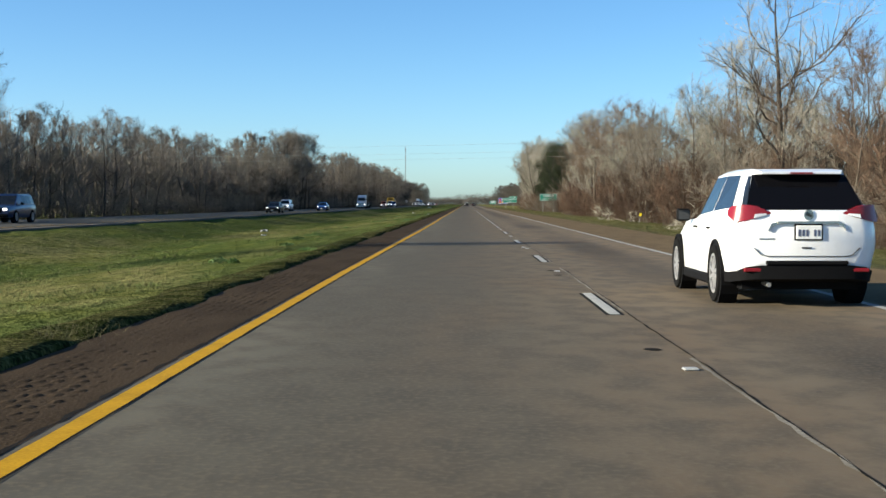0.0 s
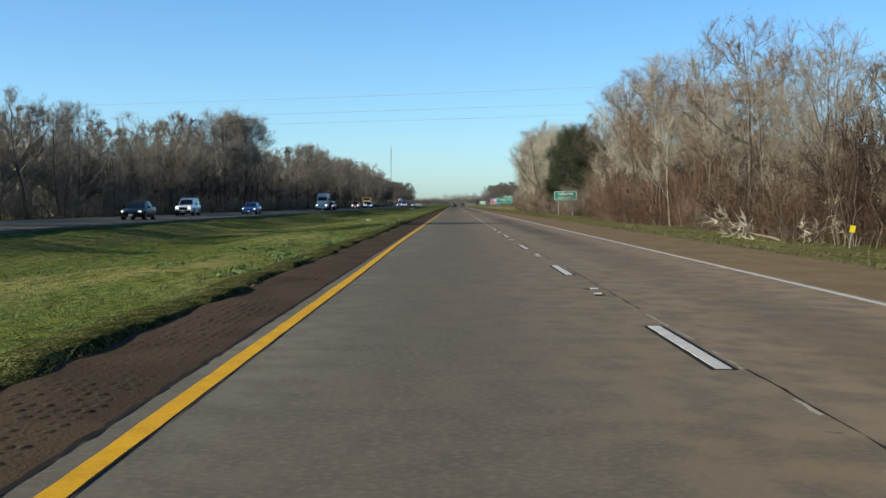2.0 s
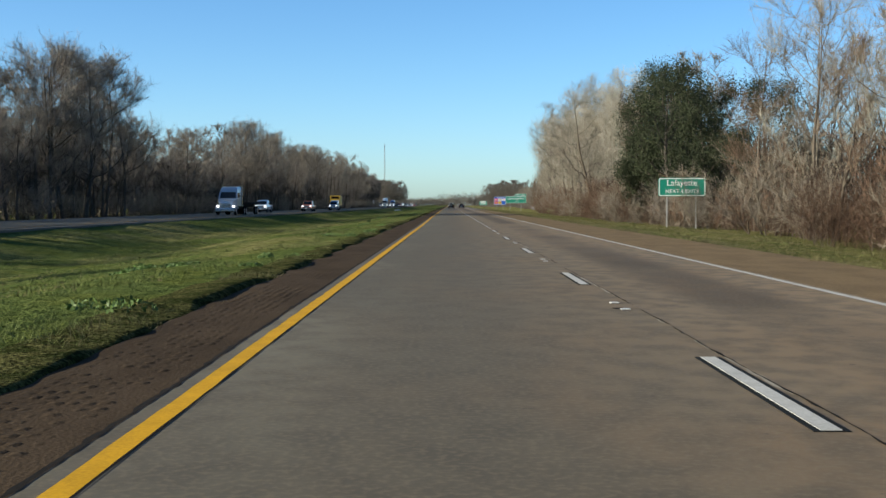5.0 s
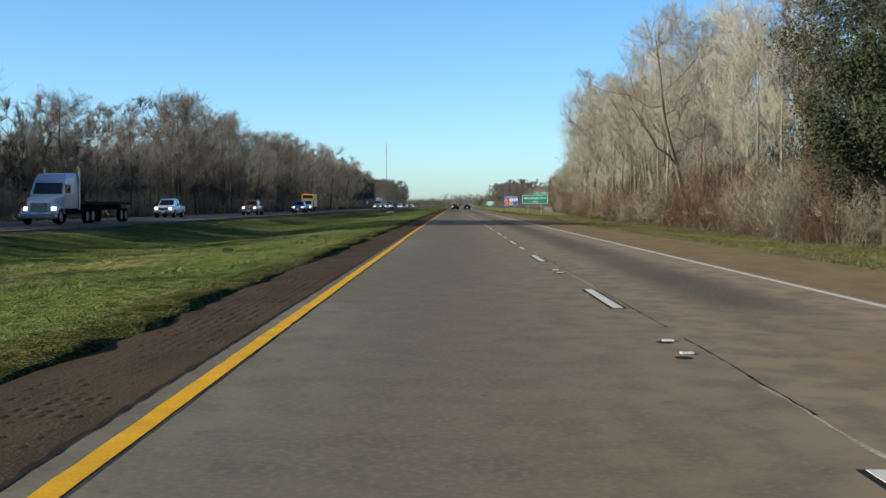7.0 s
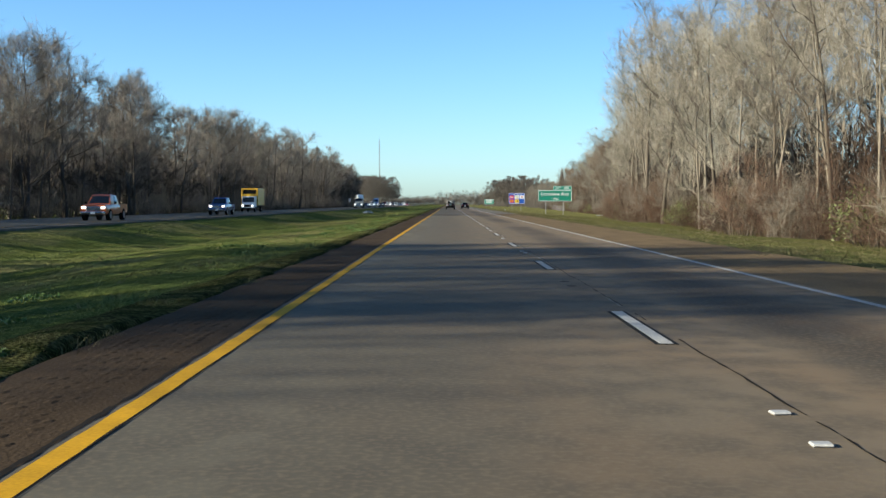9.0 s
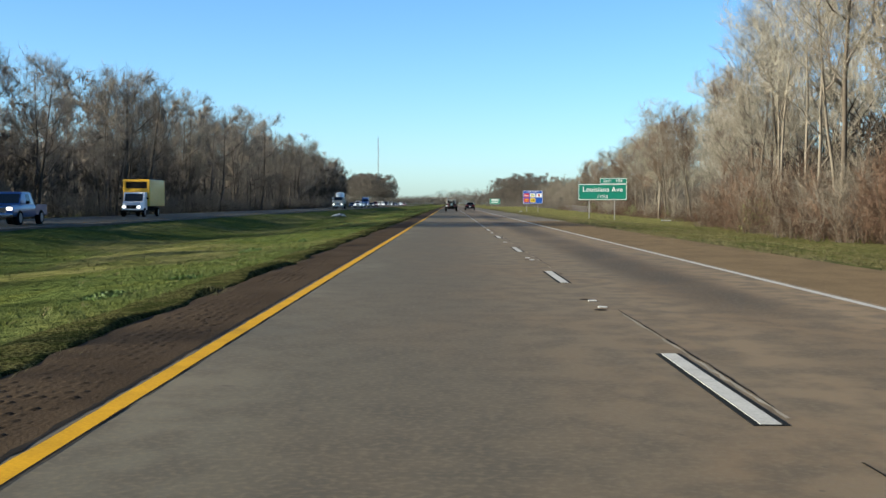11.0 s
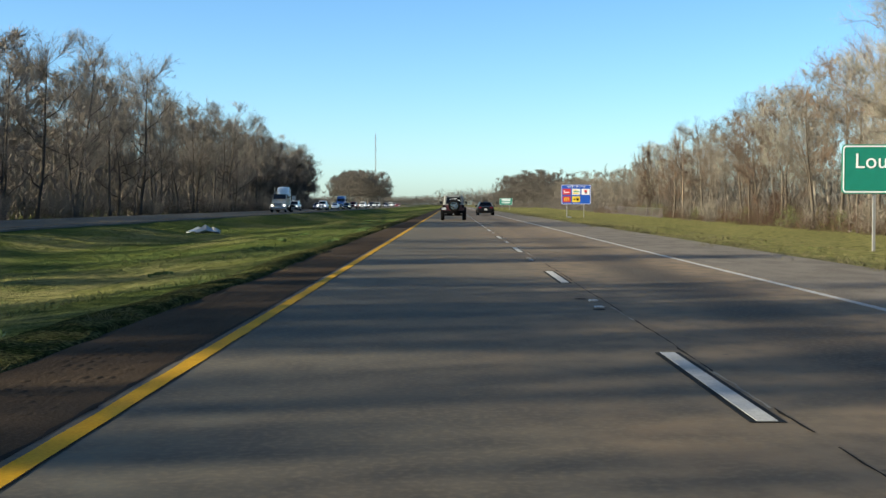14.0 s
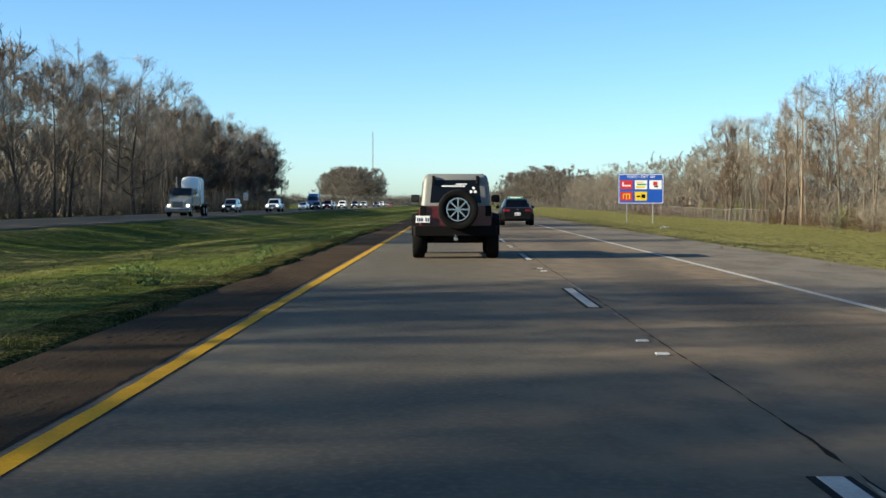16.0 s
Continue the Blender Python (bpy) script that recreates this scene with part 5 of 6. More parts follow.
def jeep(m):
    car = thing("off_road_car", m, "boxy maroon off-road car with grey hardtop and spare wheel", "car", "traffic")
    part("body", hull([(0.10, 0.74, 0.76, 0.75, 0.55, 0.80, 1.14), (0.16, 0.76, 0.78, 0.77, 0.52, 0.80, 1.15), (1.5, 0.77, 0.79, 0.77, 0.50, 0.80, 1.14), (2.7, 0.76, 0.78, 0.75, 0.50, 0.80, 1.12),
                      (2.75, 0.70, 0.72, 0.68, 0.52, 0.80, 1.10), (4.05, 0.58, 0.62, 0.58, 0.55, 0.80, 1.04)]), M_P_MAROON, car, "maroon painted tub", True)
    part("hardtop", rings([both([(0.64, 0.10, 1.12), (0.70, 0.115, 1.12), (0.735, 0.16, 1.12), (0.745, 0.24, 1.12), (0.745, 2.1, 1.12)]), both([(0.59, 0.15, 1.71), (0.645, 0.165, 1.71), (0.68, 0.21, 1.71), (0.69, 0.28, 1.71), (0.69, 2.0, 1.71)]), both([(0.57, 0.19, 1.78), (0.62, 0.205, 1.78), (0.655, 0.25, 1.78), (0.665, 0.32, 1.78), (0.665, 1.95, 1.78)]), both([(0.53, 0.27, 1.825), (0.57, 0.29, 1.825), (0.59, 0.33, 1.825), (0.595, 0.38, 1.825), (0.595, 1.85, 1.825)])]), M_P_TOP, car, "grey hardtop roof", True)
    part("rear_window", plate((-0.55, 0.118, 1.20), (0.55, 0.118, 1.20), (0.50, 0.160, 1.69), (-0.50, 0.160, 1.69), (0, 0), 0.012), M_BLACK_GLASS, car, "black rear window with white stickers")
    for s in (-1, 1):
        part("side_window", plate(*([(s * 0.742, 0.35, 1.20), (s * 0.742, 1.15, 1.20), (s * 0.70, 1.15, 1.66), (s * 0.70, 0.38, 1.66)][::s]), (0, 0), 0.01), M_GLASS, car)
        part("side_window", plate(*([(s * 0.742, 1.25, 1.20), (s * 0.742, 2.05, 1.20), (s * 0.70, 1.98, 1.66), (s * 0.70, 1.25, 1.66)][::s]), (0, 0), 0.01), M_GLASS, car)
        part("hinge_arm", box(s * 0.47 - 0.035, s * 0.47 + 0.035, 0.085, 0.16, 1.60, 1.78, 0.012), M_BLACK, car)
        part("flare", rings([[Vector((s * a, y, z)) for a, z in ((0.72, zl - 0.02), (0.945, zl - 0.06), (0.945, zl + 0.03), (0.74, zl + 0.10))] for y, zl in ((0.12, 0.56), (0.20, 0.82), (0.40, 0.92), (0.85, 0.92), (1.05, 0.82), (1.15, 0.56))]), M_BLACK, car, "black wheel flare")
        part("flare", rings([[Vector((s * a, y, z)) for a, z in ((0.55, zl - 0.02), (0.945, zl - 0.06), (0.945, zl + 0.03), (0.58, zl + 0.10))] for y, zl in ((2.75, 0.56), (2.95, 0.84), (3.15, 0.93), (3.8, 0.92), (4.1, 0.80))]), M_BLACK, car, "black wheel flare")
        mirror(car, s * 0.93, 2.35, 1.30, s, M_BLACK)
        part("tail_light", box(s * 0.70 - 0.065, s * 0.70 + 0.065, 0.06, 0.12, 0.92, 1.14, 0.012), M_BLACK, car, "square smoked tail light")
        for wy in (0.62, 3.45):
            wheel(car, s * 0.80, wy, 0.41, 0.27, 0.22, s, 8)
        part("door_gap", box(min(s * 0.775, s * 0.795), max(s * 0.775, s * 0.795), 1.20, 1.212, 0.55, 1.12), M_SEAM, car)
    part("bumper", rings([both([(0.86, 0.02, 0.50), (0.86, 0.0, 0.70)]), both([(0.92, 0.14, 0.50), (0.92, 0.14, 0.72)]), both([(0.90, 0.24, 0.52), (0.90, 0.24, 0.70)])]), M_BLACK, car, "black rear bumper")
    part("hitch", box(-0.04, 0.04, -0.18, 0.1, 0.40, 0.47, 0.01), M_CHROME, car, "tow hitch with ball")
    part("tow_ball", lathe([(-0.03, 0.012), (0.0, 0.032), (0.03, 0.012)], 10), M_CHROME, car).matrix_basis = pose(0, -0.16, 0.50, 0, 90, 0)
    part("underbody", box(-0.5, 0.5, 0.2, 3.9, 0.38, 0.56, 0.02), M_BLACK, car)
    part("axle", tube((-0.7, 0.62, 0.38), (0.7, 0.62, 0.38), 0.05), M_BLACK, car)
    part("axle", tube((-0.7, 3.45, 0.38), (0.7, 3.45, 0.38), 0.05), M_BLACK, car)
    part("hood", box(-0.56, 0.56, 2.75, 4.0, 1.02, 1.10, 0.03), M_P_MAROON, car)
    part("windscreen", plate((0.66, 2.28, 1.12), (-0.66, 2.28, 1.12), (-0.62, 2.02, 1.72), (0.62, 2.02, 1.72), (0.03, 0.05)), M_GLASS, car)
    spare = wheel(car, 0, 0, 0.43, 0.27, 0.255, 1, 8, M_CHROME, None, 0.07)
    spare.matrix_basis = pose(0.05, -0.06, 1.06, 0, 0, -90)
    tagged(spare, "spare wheel on the tailgate with chrome rim")
    for k in range(8):
        part("lug", tube((0.10, 0.15 * math.cos(k * 0.785), 0.15 * math.sin(k * 0.785)), (0.145, 0.15 * math.cos(k * 0.785), 0.15 * math.sin(k * 0.785)), 0.02, n=6), M_CHROME, spare)
    number_plate(car, -0.70, 0.055, 0.85, True, 0.30, 0.15)
    for x0, x1, z0, z1 in ((-0.30, 0.20, 1.545, 1.575), (0.0, 0.24, 1.59, 1.615)):
        y = 0.10 + (z0 - 1.20) * 0.0857
        part("sticker", box(x0, x1, y - 0.004, y + 0.006, z0, z1), M_SIGN_WHITE, car, "illegible white sticker line")
    for k, (sx, sz) in enumerate(((0.33, 1.44), (0.42, 1.44), (0.38, 1.52))):
        part("sticker", lathe([(-0.004, 0.032), (0.004, 0.032)], 12), M_SIGN_WHITE if k else M_PLATE, car, "small round sticker").matrix_basis = pose(sx, 0.10 + (sz - 1.2) * 0.0857, sz, 0, 0, 90)
    return car


def sedan(m, paint_mat, label):
    car = thing("sedan", m, label, "car", "traffic")
    part("body", hull([(0.0, 0.66, 0.74, 0.70, 0.40, 0.66, 0.93), (0.15, 0.80, 0.87, 0.80, 0.30, 0.64, 0.98), (1.0, 0.88, 0.90, 0.85, 0.22, 0.58, 0.97), (2.4, 0.88, 0.90, 0.86, 0.20, 0.56, 0.93),
                      (3.7, 0.87, 0.88, 0.82, 0.22, 0.54, 0.86), (4.5, 0.78, 0.80, 0.70, 0.26, 0.52, 0.74), (4.75, 0.55, 0.60, 0.5, 0.32, 0.48, 0.62)]), paint_mat, car, "painted body", True)
    cabin(car, [(0.70, 0.55), (0.80, 1.2), (0.83, 2.1), (0.82, 2.7), (0.70, 3.45)], [(0.55, 1.15), (0.60, 1.5), (0.62, 2.0), (0.61, 2.3), (0.55, 2.55)], [0.96, 0.97, 0.94, 0.92, 0.88], 1.40, paint_mat, [0, 1, 1, 0], 0.04)
    for s in (-1, 1):
        part("tail_light", box(s * 0.58 - 0.17, s * 0.58 + 0.17, -0.01, 0.10, 0.74, 0.88, 0.02), M_RED_LENS, car, "red tail light")
        part("headlight", box(s * 0.60 - 0.14, s * 0.60 + 0.14, 4.48, 4.62, 0.58, 0.70, 0.03), M_HEADLAMP, car, "lit clear headlight")
        mirror(car, s * 0.96, 2.95, 0.98, s, paint_mat)
        for wy in (0.95, 3.75):
            well(car, s * 0.885, wy, 0.33, s)
            wheel(car, s * 0.82, wy, 0.33, 0.22, 0.22, s)
    part("bumper", box(-0.72, 0.72, -0.03, 0.2, 0.30, 0.46, 0.04), M_BLACK, car)
    part("grille", box(-0.34, 0.34, 4.68, 4.77, 0.40, 0.56, 0.02), M_BLACK, car, "dark grille")
    part("badge", box(-0.05, 0.05, -0.02, 0.02, 0.84, 0.89, 0.01), M_CHROME, car)
    number_plate(car, 0, -0.02, 0.62, True)
    number_plate(car, 0, 4.79, 0.36, False)
    return car


def wagon(m, paint_mat, label, rack=False):
    """A tall SUV or van seen from the front."""
    car = thing("suv", m, label, "car", "traffic")
    part("body", hull([(0.0, 0.78, 0.84, 0.80, 0.45, 0.75, 1.10), (0.2, 0.86, 0.92, 0.88, 0.36, 0.72, 1.12), (1.5, 0.92, 0.95, 0.90, 0.32, 0.70, 1.12), (3.2, 0.92, 0.95, 0.90, 0.32, 0.70, 1.10),
                      (4.4, 0.90, 0.92, 0.84, 0.34, 0.70, 1.04), (4.9, 0.78, 0.82, 0.74, 0.40, 0.66, 0.96)]), paint_mat, car, "painted body", True)
    cabin(car, [(0.78, 0.08), (0.86, 0.9), (0.89, 1.9), (0.88, 2.8), (0.78, 3.55)], [(0.66, 0.35), (0.70, 0.9), (0.71, 1.8), (0.70, 2.4), (0.64, 2.75)], [1.10, 1.12, 1.12, 1.10, 1.06], 1.74, paint_mat, [1, 1, 1, 0], 0.06)
    for s in (-1, 1):
        part("headlight", box(s * 0.62 - 0.15, s * 0.62 + 0.15, 4.78, 4.92, 0.76, 0.92, 0.03), M_HEADLAMP, car, "lit clear headlight")
        part("tail_light", box(s * 0.74 - 0.08, s * 0.74 + 0.08, -0.02, 0.12, 0.80, 1.08, 0.02), M_RED_LENS, car)
        mirror(car, s * 1.02, 3.0, 1.18, s, M_BLACK)
        for wy in (0.95, 3.85):
            well(car, s * 0.935, wy, 0.38, s)
            wheel(car, s * 0.87, wy, 0.38, 0.25, 0.25, s)
    part("grille", box(-0.42, 0.42, 4.86, 4.94, 0.62, 0.90, 0.03), M_BLACK, car, "dark grille")
    part("bumper", box(-0.80, 0.80, 4.80, 5.0, 0.36, 0.56, 0.05), M_BLACK, car)
    number_plate(car, 0, 5.01, 0.46, False)
    if rack:
        for ry in (0.6, 1.5, 2.4):
            part("rack_bar", box(-0.72, 0.72, ry, ry + 0.05, 1.86, 1.90), M_STEEL, car, "roof rack bar")
            for s in (-1, 1):
                part("rack_post", box(s * 0.68 - 0.02, s * 0.68 + 0.02, ry, ry + 0.05, 1.72, 1.87), M_STEEL, car)
    return car


def pickup(m, paint_mat, label):
    car = thing("pickup_truck", m, label, "pickup", "traffic")
    part("body", hull([(2.0, 0.90, 0.94, 0.90, 0.45, 0.80, 1.14), (3.6, 0.92, 0.95, 0.90, 0.42, 0.78, 1.14), (4.9, 0.92, 0.94, 0.86, 0.44, 0.78, 1.14), (5.6, 0.88, 0.90, 0.82, 0.50, 0.76, 1.08)]), paint_mat, car, "painted front body", True)
    cabin(car, [(0.86, 2.05), (0.88, 2.6), (0.89, 3.4), (0.80, 4.3)], [(0.70, 2.2), (0.71, 2.6), (0.71, 3.2), (0.66, 3.55)], 1.14, 1.78, paint_mat, [0, 1, 0], 0.06)
    bed = box(-0.94, 0.94, 0.0, 1.98, 0.55, 0.75)
    for x0, x1, y0, y1 in ((-0.94, -0.86, 0, 1.98), (0.86, 0.94, 0, 1.98), (-0.86, 0.86, 0.0, 0.07)):
        add_box(bed, x0, x1, y0, y1, 0.75, 1.14)
    part("bed", bed, paint_mat, car, "open load bed")
    for s in (-1, 1):
        part("headlight", box(s * 0.68 - 0.15, s * 0.68 + 0.15, 5.50, 5.64, 0.82, 1.0, 0.03), M_HEADLAMP, car, "lit clear headlight")
        mirror(car, s * 1.06, 3.75, 1.25, s, M_BLACK)
        for wy in (1.05, 4.65):
            well(car, s * 0.935, wy, 0.40, s)
            wheel(car, s * 0.87, wy, 0.40, 0.26, 0.26, s)
    part("grille", box(-0.50, 0.50, 5.56, 5.66, 0.70, 1.0, 0.03), M_CHROME, car, "chrome grille")
    part("bumper", box(-0.88, 0.88, 5.55, 5.76, 0.46, 0.64, 0.05), M_CHROME, car)
    number_plate(car, 0, 5.77, 0.55, False)
    return car


def tractor(m, paint_mat, label, deck=True, sleeper=True):
    """A bonneted lorry that comes towards the camera, with an empty flat trailer."""
    car = thing("lorry", m, label, "truck", "traffic")
    top = 3.25 if sleeper else 2.6
    part("cab", rings([both([(1.05, -2.6, 1.0), (1.05, 0.3, 1.0)]), both([(1.08, -2.6, 1.9), (1.08, 0.25, 1.9)]), both([(1.03, -2.6, top - 0.25), (0.98, -0.35, top - 0.45)]), both([(0.92, -2.5, top), (0.85, -0.7, top - 0.1)])]), paint_mat, car, "tall sleeper cab")
    part("bonnet", rings([both([(0.98, 0.25, 0.75), (0.98, 0.25, 1.75)]), both([(0.90, 1.4, 0.70), (0.88, 1.4, 1.62)]), both([(0.72, 1.9, 0.72), (0.66, 1.85, 1.40)])]), paint_mat, car, "long bonnet")
    part("windscreen", plate((0.98, 0.27, 1.86), (-0.98, 0.27, 1.86), (-0.92, -0.22, 2.62), (0.92, -0.22, 2.62), (0.04, 0.05), 0.04, 0.09), M_GLASS, car, "dark split windscreen")
    part("grille", box(-0.55, 0.55, 1.84, 1.93, 0.80, 1.35, 0.04), M_CHROME, car, "chrome grille")
    part("bumper", box(-1.15, 1.15, 1.85, 2.10, 0.38, 0.72, 0.06), M_CHROME, car, "chrome bumper")
    part("chassis", box(-0.45, 0.45, -6.5, 1.8, 0.62, 0.90), M_BLACK, car)
    for s in (-1, 1):
        part("headlight", box(s * 0.85 - 0.14, s * 0.85 + 0.14, 1.55, 1.80, 0.85, 1.10, 0.04), M_HEADLAMP, car, "lit clear headlight")
        part("fender", rings([[Vector((s * a, y, z)) for a, z in ((0.75, zl - 0.1), (1.18, zl - 0.1), (1.18, zl), (0.78, zl + 0.1))] for y, zl in ((0.45, 0.75), (0.65, 1.08), (1.15, 1.14), (1.6, 0.98), (1.8, 0.78))]), paint_mat, car)
        part("exhaust_pipe", tube((s * 1.12, -0.5 - 2.2, 0.9), (s * 1.12, -2.7, 3.6), 0.07), M_CHROME, car, "upright chrome exhaust pipe")
        mirror(car, s * 1.35, 0.25, 2.15, s, M_BLACK)
        part("side_window", box(min(s * 1.06, s * 1.10), max(s * 1.06, s * 1.10), -0.95, 0.05, 1.95, 2.5), M_GLASS, car)
        for wy in (1.05, -4.6, -5.9) + ((-13.2, -14.4) if deck else ()):
            wheel(car, s * 0.98, wy, 0.50, 0.30, 0.29, s, 6)
    if deck:
        tr = part("trailer", box(-1.25, 1.25, -15.2, -3.6, 1.25, 1.45, 0.02), M_BLACK, car, "empty dark flatbed trailer")
        for s in (-1, 1):
            part("beam", box(s * 0.5 - 0.08, s * 0.5 + 0.08, -15.0, -3.8, 0.90, 1.26), M_BLACK, tr)
        part("headboard", box(-1.2, 1.2, -3.7, -3.6, 1.45, 2.2), M_BLACK, tr)
    return car


def box_truck(m, paint_mat, label):
    car = thing("box_truck", m, label, "truck", "traffic")
    part("cargo_box", box(-1.2, 1.2, -6.0, 0.0, 0.95, 3.35, 0.04), paint_mat, car, "yellow cargo box with rounded edges")
    part("cab", rings([both([(0.98, 0.05, 0.6), (0.98, 0.05, 2.2)]), both([(0.98, 0.8, 0.6), (0.94, 0.7, 2.2)]), both([(0.96, 1.15, 0.6), (0.9, 1.1, 1.35)]), both([(0.85, 1.9, 0.62), (0.78, 1.85, 1.2)])]), M_P_WHITE, car, "white cab")
    part("windscreen", plate((0.90, 1.12, 1.36), (-0.90, 1.12, 1.36), (-0.88, 0.74, 2.1), (0.88, 0.74, 2.1), (0.05, 0.05), 0.02, 0.05), M_GLASS, car, "dark windscreen")
    part("grille", box(-0.45, 0.45, 1.82, 1.92, 0.72, 1.05, 0.03), M_BLACK, car)
    part("bumper", box(-0.95, 0.95, 1.85, 2.05, 0.40, 0.62, 0.05), M_BLACK, car)
    part("sign_band", box(-0.95, 0.95, 0.0, 0.012, 2.55, 3.15), M_BLACK, car, "dark illegible lettering band")
    part("chassis", box(-0.45, 0.45, -5.8, 1.6, 0.55, 0.95), M_BLACK, car)
    for s in (-1, 1):
        part("headlight", box(s * 0.66 - 0.14, s * 0.66 + 0.14, 1.78, 1.93, 0.78, 0.98, 0.03), M_HEADLAMP, car, "lit clear headlight")
        mirror(car, s * 1.22, 0.9, 1.65, s, M_BLACK)
        for wy in (1.0, -4.2):
            wheel(car, s * 0.90, wy, 0.40, 0.28, 0.24, s, 6)
    return car


def tank_lorry(m, label):
    car = tractor(m, M_P_TAN, label, False, False)
    part("flat_bed", box(-1.2, 1.2, -6.6, -2.75, 0.95, 1.12, 0.02), M_BLACK, car, "dark flat bed")
    for y0 in (-5.55, -3.75):
        t = part("tank", lathe([(1.12, 0.25), (1.16, 0.80), (1.25, 0.86), (3.35, 0.86), (3.6, 0.70), (3.7, 0.25)], 18), M_SIGN_WHITE, car, "white upright tank", True)
        t.matrix_basis = Matrix.Translation((0, y0, 0)) @ Matrix.Rotation(radians(-90), 4, "Y")
    return car


white_suv(pose(5.94, 0.92, 0.0, 0, 0, 0.3) @ Matrix.Diagonal((0.93, 0.96, 0.977, 1)))
jeep(pose(2.12, 536.9, 0.0))
sedan(pose(5.6, 578, 0.0), M_P_BLACK, "black sedan with red tail lights in the outer lane")
IN, OUT = -22.6, -26.3
wagon(pose(OUT - 0.3, 68, 0, 0, 0, 180), M_P_NAVY, "dark blue SUV on the oncoming lanes")
sedan(pose(IN, 152, 0, 0, 0, 180), M_P_BLACK, "black sedan on the oncoming lanes")
wagon(pose(OUT, 188, 0, 0, 0, 180), M_P_WHITE, "white work van with roof rack on the oncoming lanes", True)
sedan(pose(IN, 207, 0, 0, 0, 180), M_P_BLUE, "blue sedan on the oncoming lanes")
tractor(pose(IN - 0.9, 296, 0, 0, 0, 180), M_P_GREY, "light grey bonneted lorry with an empty flatbed trailer")
pickup(pose(OUT, 345, 0, 0, 0, 180), M_P_WHITE, "white pickup truck on the oncoming lanes")
pickup(pose(IN - 0.4, 376, 0, 0, 0, 180), M_P_ORANGE, "orange pickup truck on the oncoming lanes")
pickup(pose(IN, 421, 0, 0, 0, 180), M_P_BLUE, "blue pickup truck on the oncoming lanes")
box_truck(pose(OUT, 461, 0, 0, 0, 180), M_P_YELLOW, "box truck with yellow cargo box and white cab")
tank_lorry(pose(IN, 626, 0, 0, 0, 180), "cream lorry carrying white upright tanks")
wagon(pose(OUT, 676, 0, 0, 0, 180), M_P_SILVER, "silver SUV on the oncoming lanes")
pickup(pose(IN, 690, 0, 0, 0, 180), M_P_WHITE, "white pickup truck on the oncoming lanes")
sedan(pose(OUT, 715, 0, 0, 0, 180), M_P_NAVY, "navy sedan on the oncoming lanes")
tractor(pose(OUT, 770, 0, 0, 0, 180), M_P_BLUE, "blue bonneted lorry on the oncoming lanes")
sedan(pose(IN, 745, 0, 0, 0, 180), M_P_BLACK, "black sedan on the oncoming lanes")
far_paint = ((M_P_WHITE, "white"), (M_P_SILVER, "silver"), (M_P_BLACK, "black"), (M_P_RED, "red"), (M_P_NAVY, "dark blue"))
for k, (vx, vy) in enumerate(((IN, 800), (OUT, 840), (IN, 870), (IN, 930), (OUT, 990), (OUT, 756), (IN, 766), (OUT, 815), (IN, 838), (OUT, 890), (IN, 962), (IN, 1030), (OUT, 1080))):
    coat, word = far_paint[(k * 3) % 5]
    (sedan if k % 2 else wagon)(pose(vx, vy, 0, 0, 0, 180), coat, "distant %s car with lit headlights on the oncoming lanes" % word)


# ---- signs ----
def outline(x0, x1, z0, z1, r, y):
    """A rectangle with rounded corners, upright at y."""
    pts = []
    for cx, cz, a0 in ((x1 - r, z0 + r, -90), (x1 - r, z1 - r, 0), (x0 + r, z1 - r, 90), (x0 + r, z0 + r, 180)):
        for k in range(6):
            a = radians(a0 + 18 * k)
            pts.append(Vector((cx + r * math.cos(a), y, cz + r * math.sin(a))))
    return pts


def rounded(x0, x1, z0, z1, r, y0, y1):
    return rings([outline(x0, x1, z0, z1, r, y0), outline(x0, x1, z0, z1, r, y1)])


def rounded_rim(x0, x1, z0, z1, r, wide):
    """A thin raised line that follows a rounded rectangle."""
    i = (x0 + wide, x1 - wide, z0 + wide, z1 - wide, max(r - wide, 0.02))
    st = [outline(x0, x1, z0, z1, r, -0.021), outline(x0, x1, z0, z1, r, -0.026), outline(*i, -0.026), outline(*i, -0.021)]
    return rings(st, False)


def sign_board(name, label, x0, x1, y, z0, z1, material, posts, group="road signs", border=True, wood=False):
    """A sign panel that faces the traffic, with border bars and posts that stand in the ground. Local x runs along the panel."""
    cx = (x0 + x1) / 2
    sg = thing(name, pose(cx, y, 0), label, "road sign", group)
    w = (x1 - x0) / 2
    panel = part("panel", rounded(-w, w, z0, z1, 0.16 if border else 0.05, -0.02, 0.02), material, sg)
    if border:
        part("border", rounded_rim(-w + 0.04, w - 0.04, z0 + 0.04, z1 - 0.04, 0.13, 0.05), M_SIGN_WHITE, panel, "white border line")
    for px in posts:
        gz = float(ground_z(np.array(px), np.array(y)))
        q = box(px - cx - 0.05, px - cx + 0.05, 0.025, 0.105, gz - 0.2, z1 - 0.12)
        part("post", q, M_WOODPOST if wood else M_STEEL, sg, "weathered wooden post" if wood else "galvanised steel post")
    return sg, panel


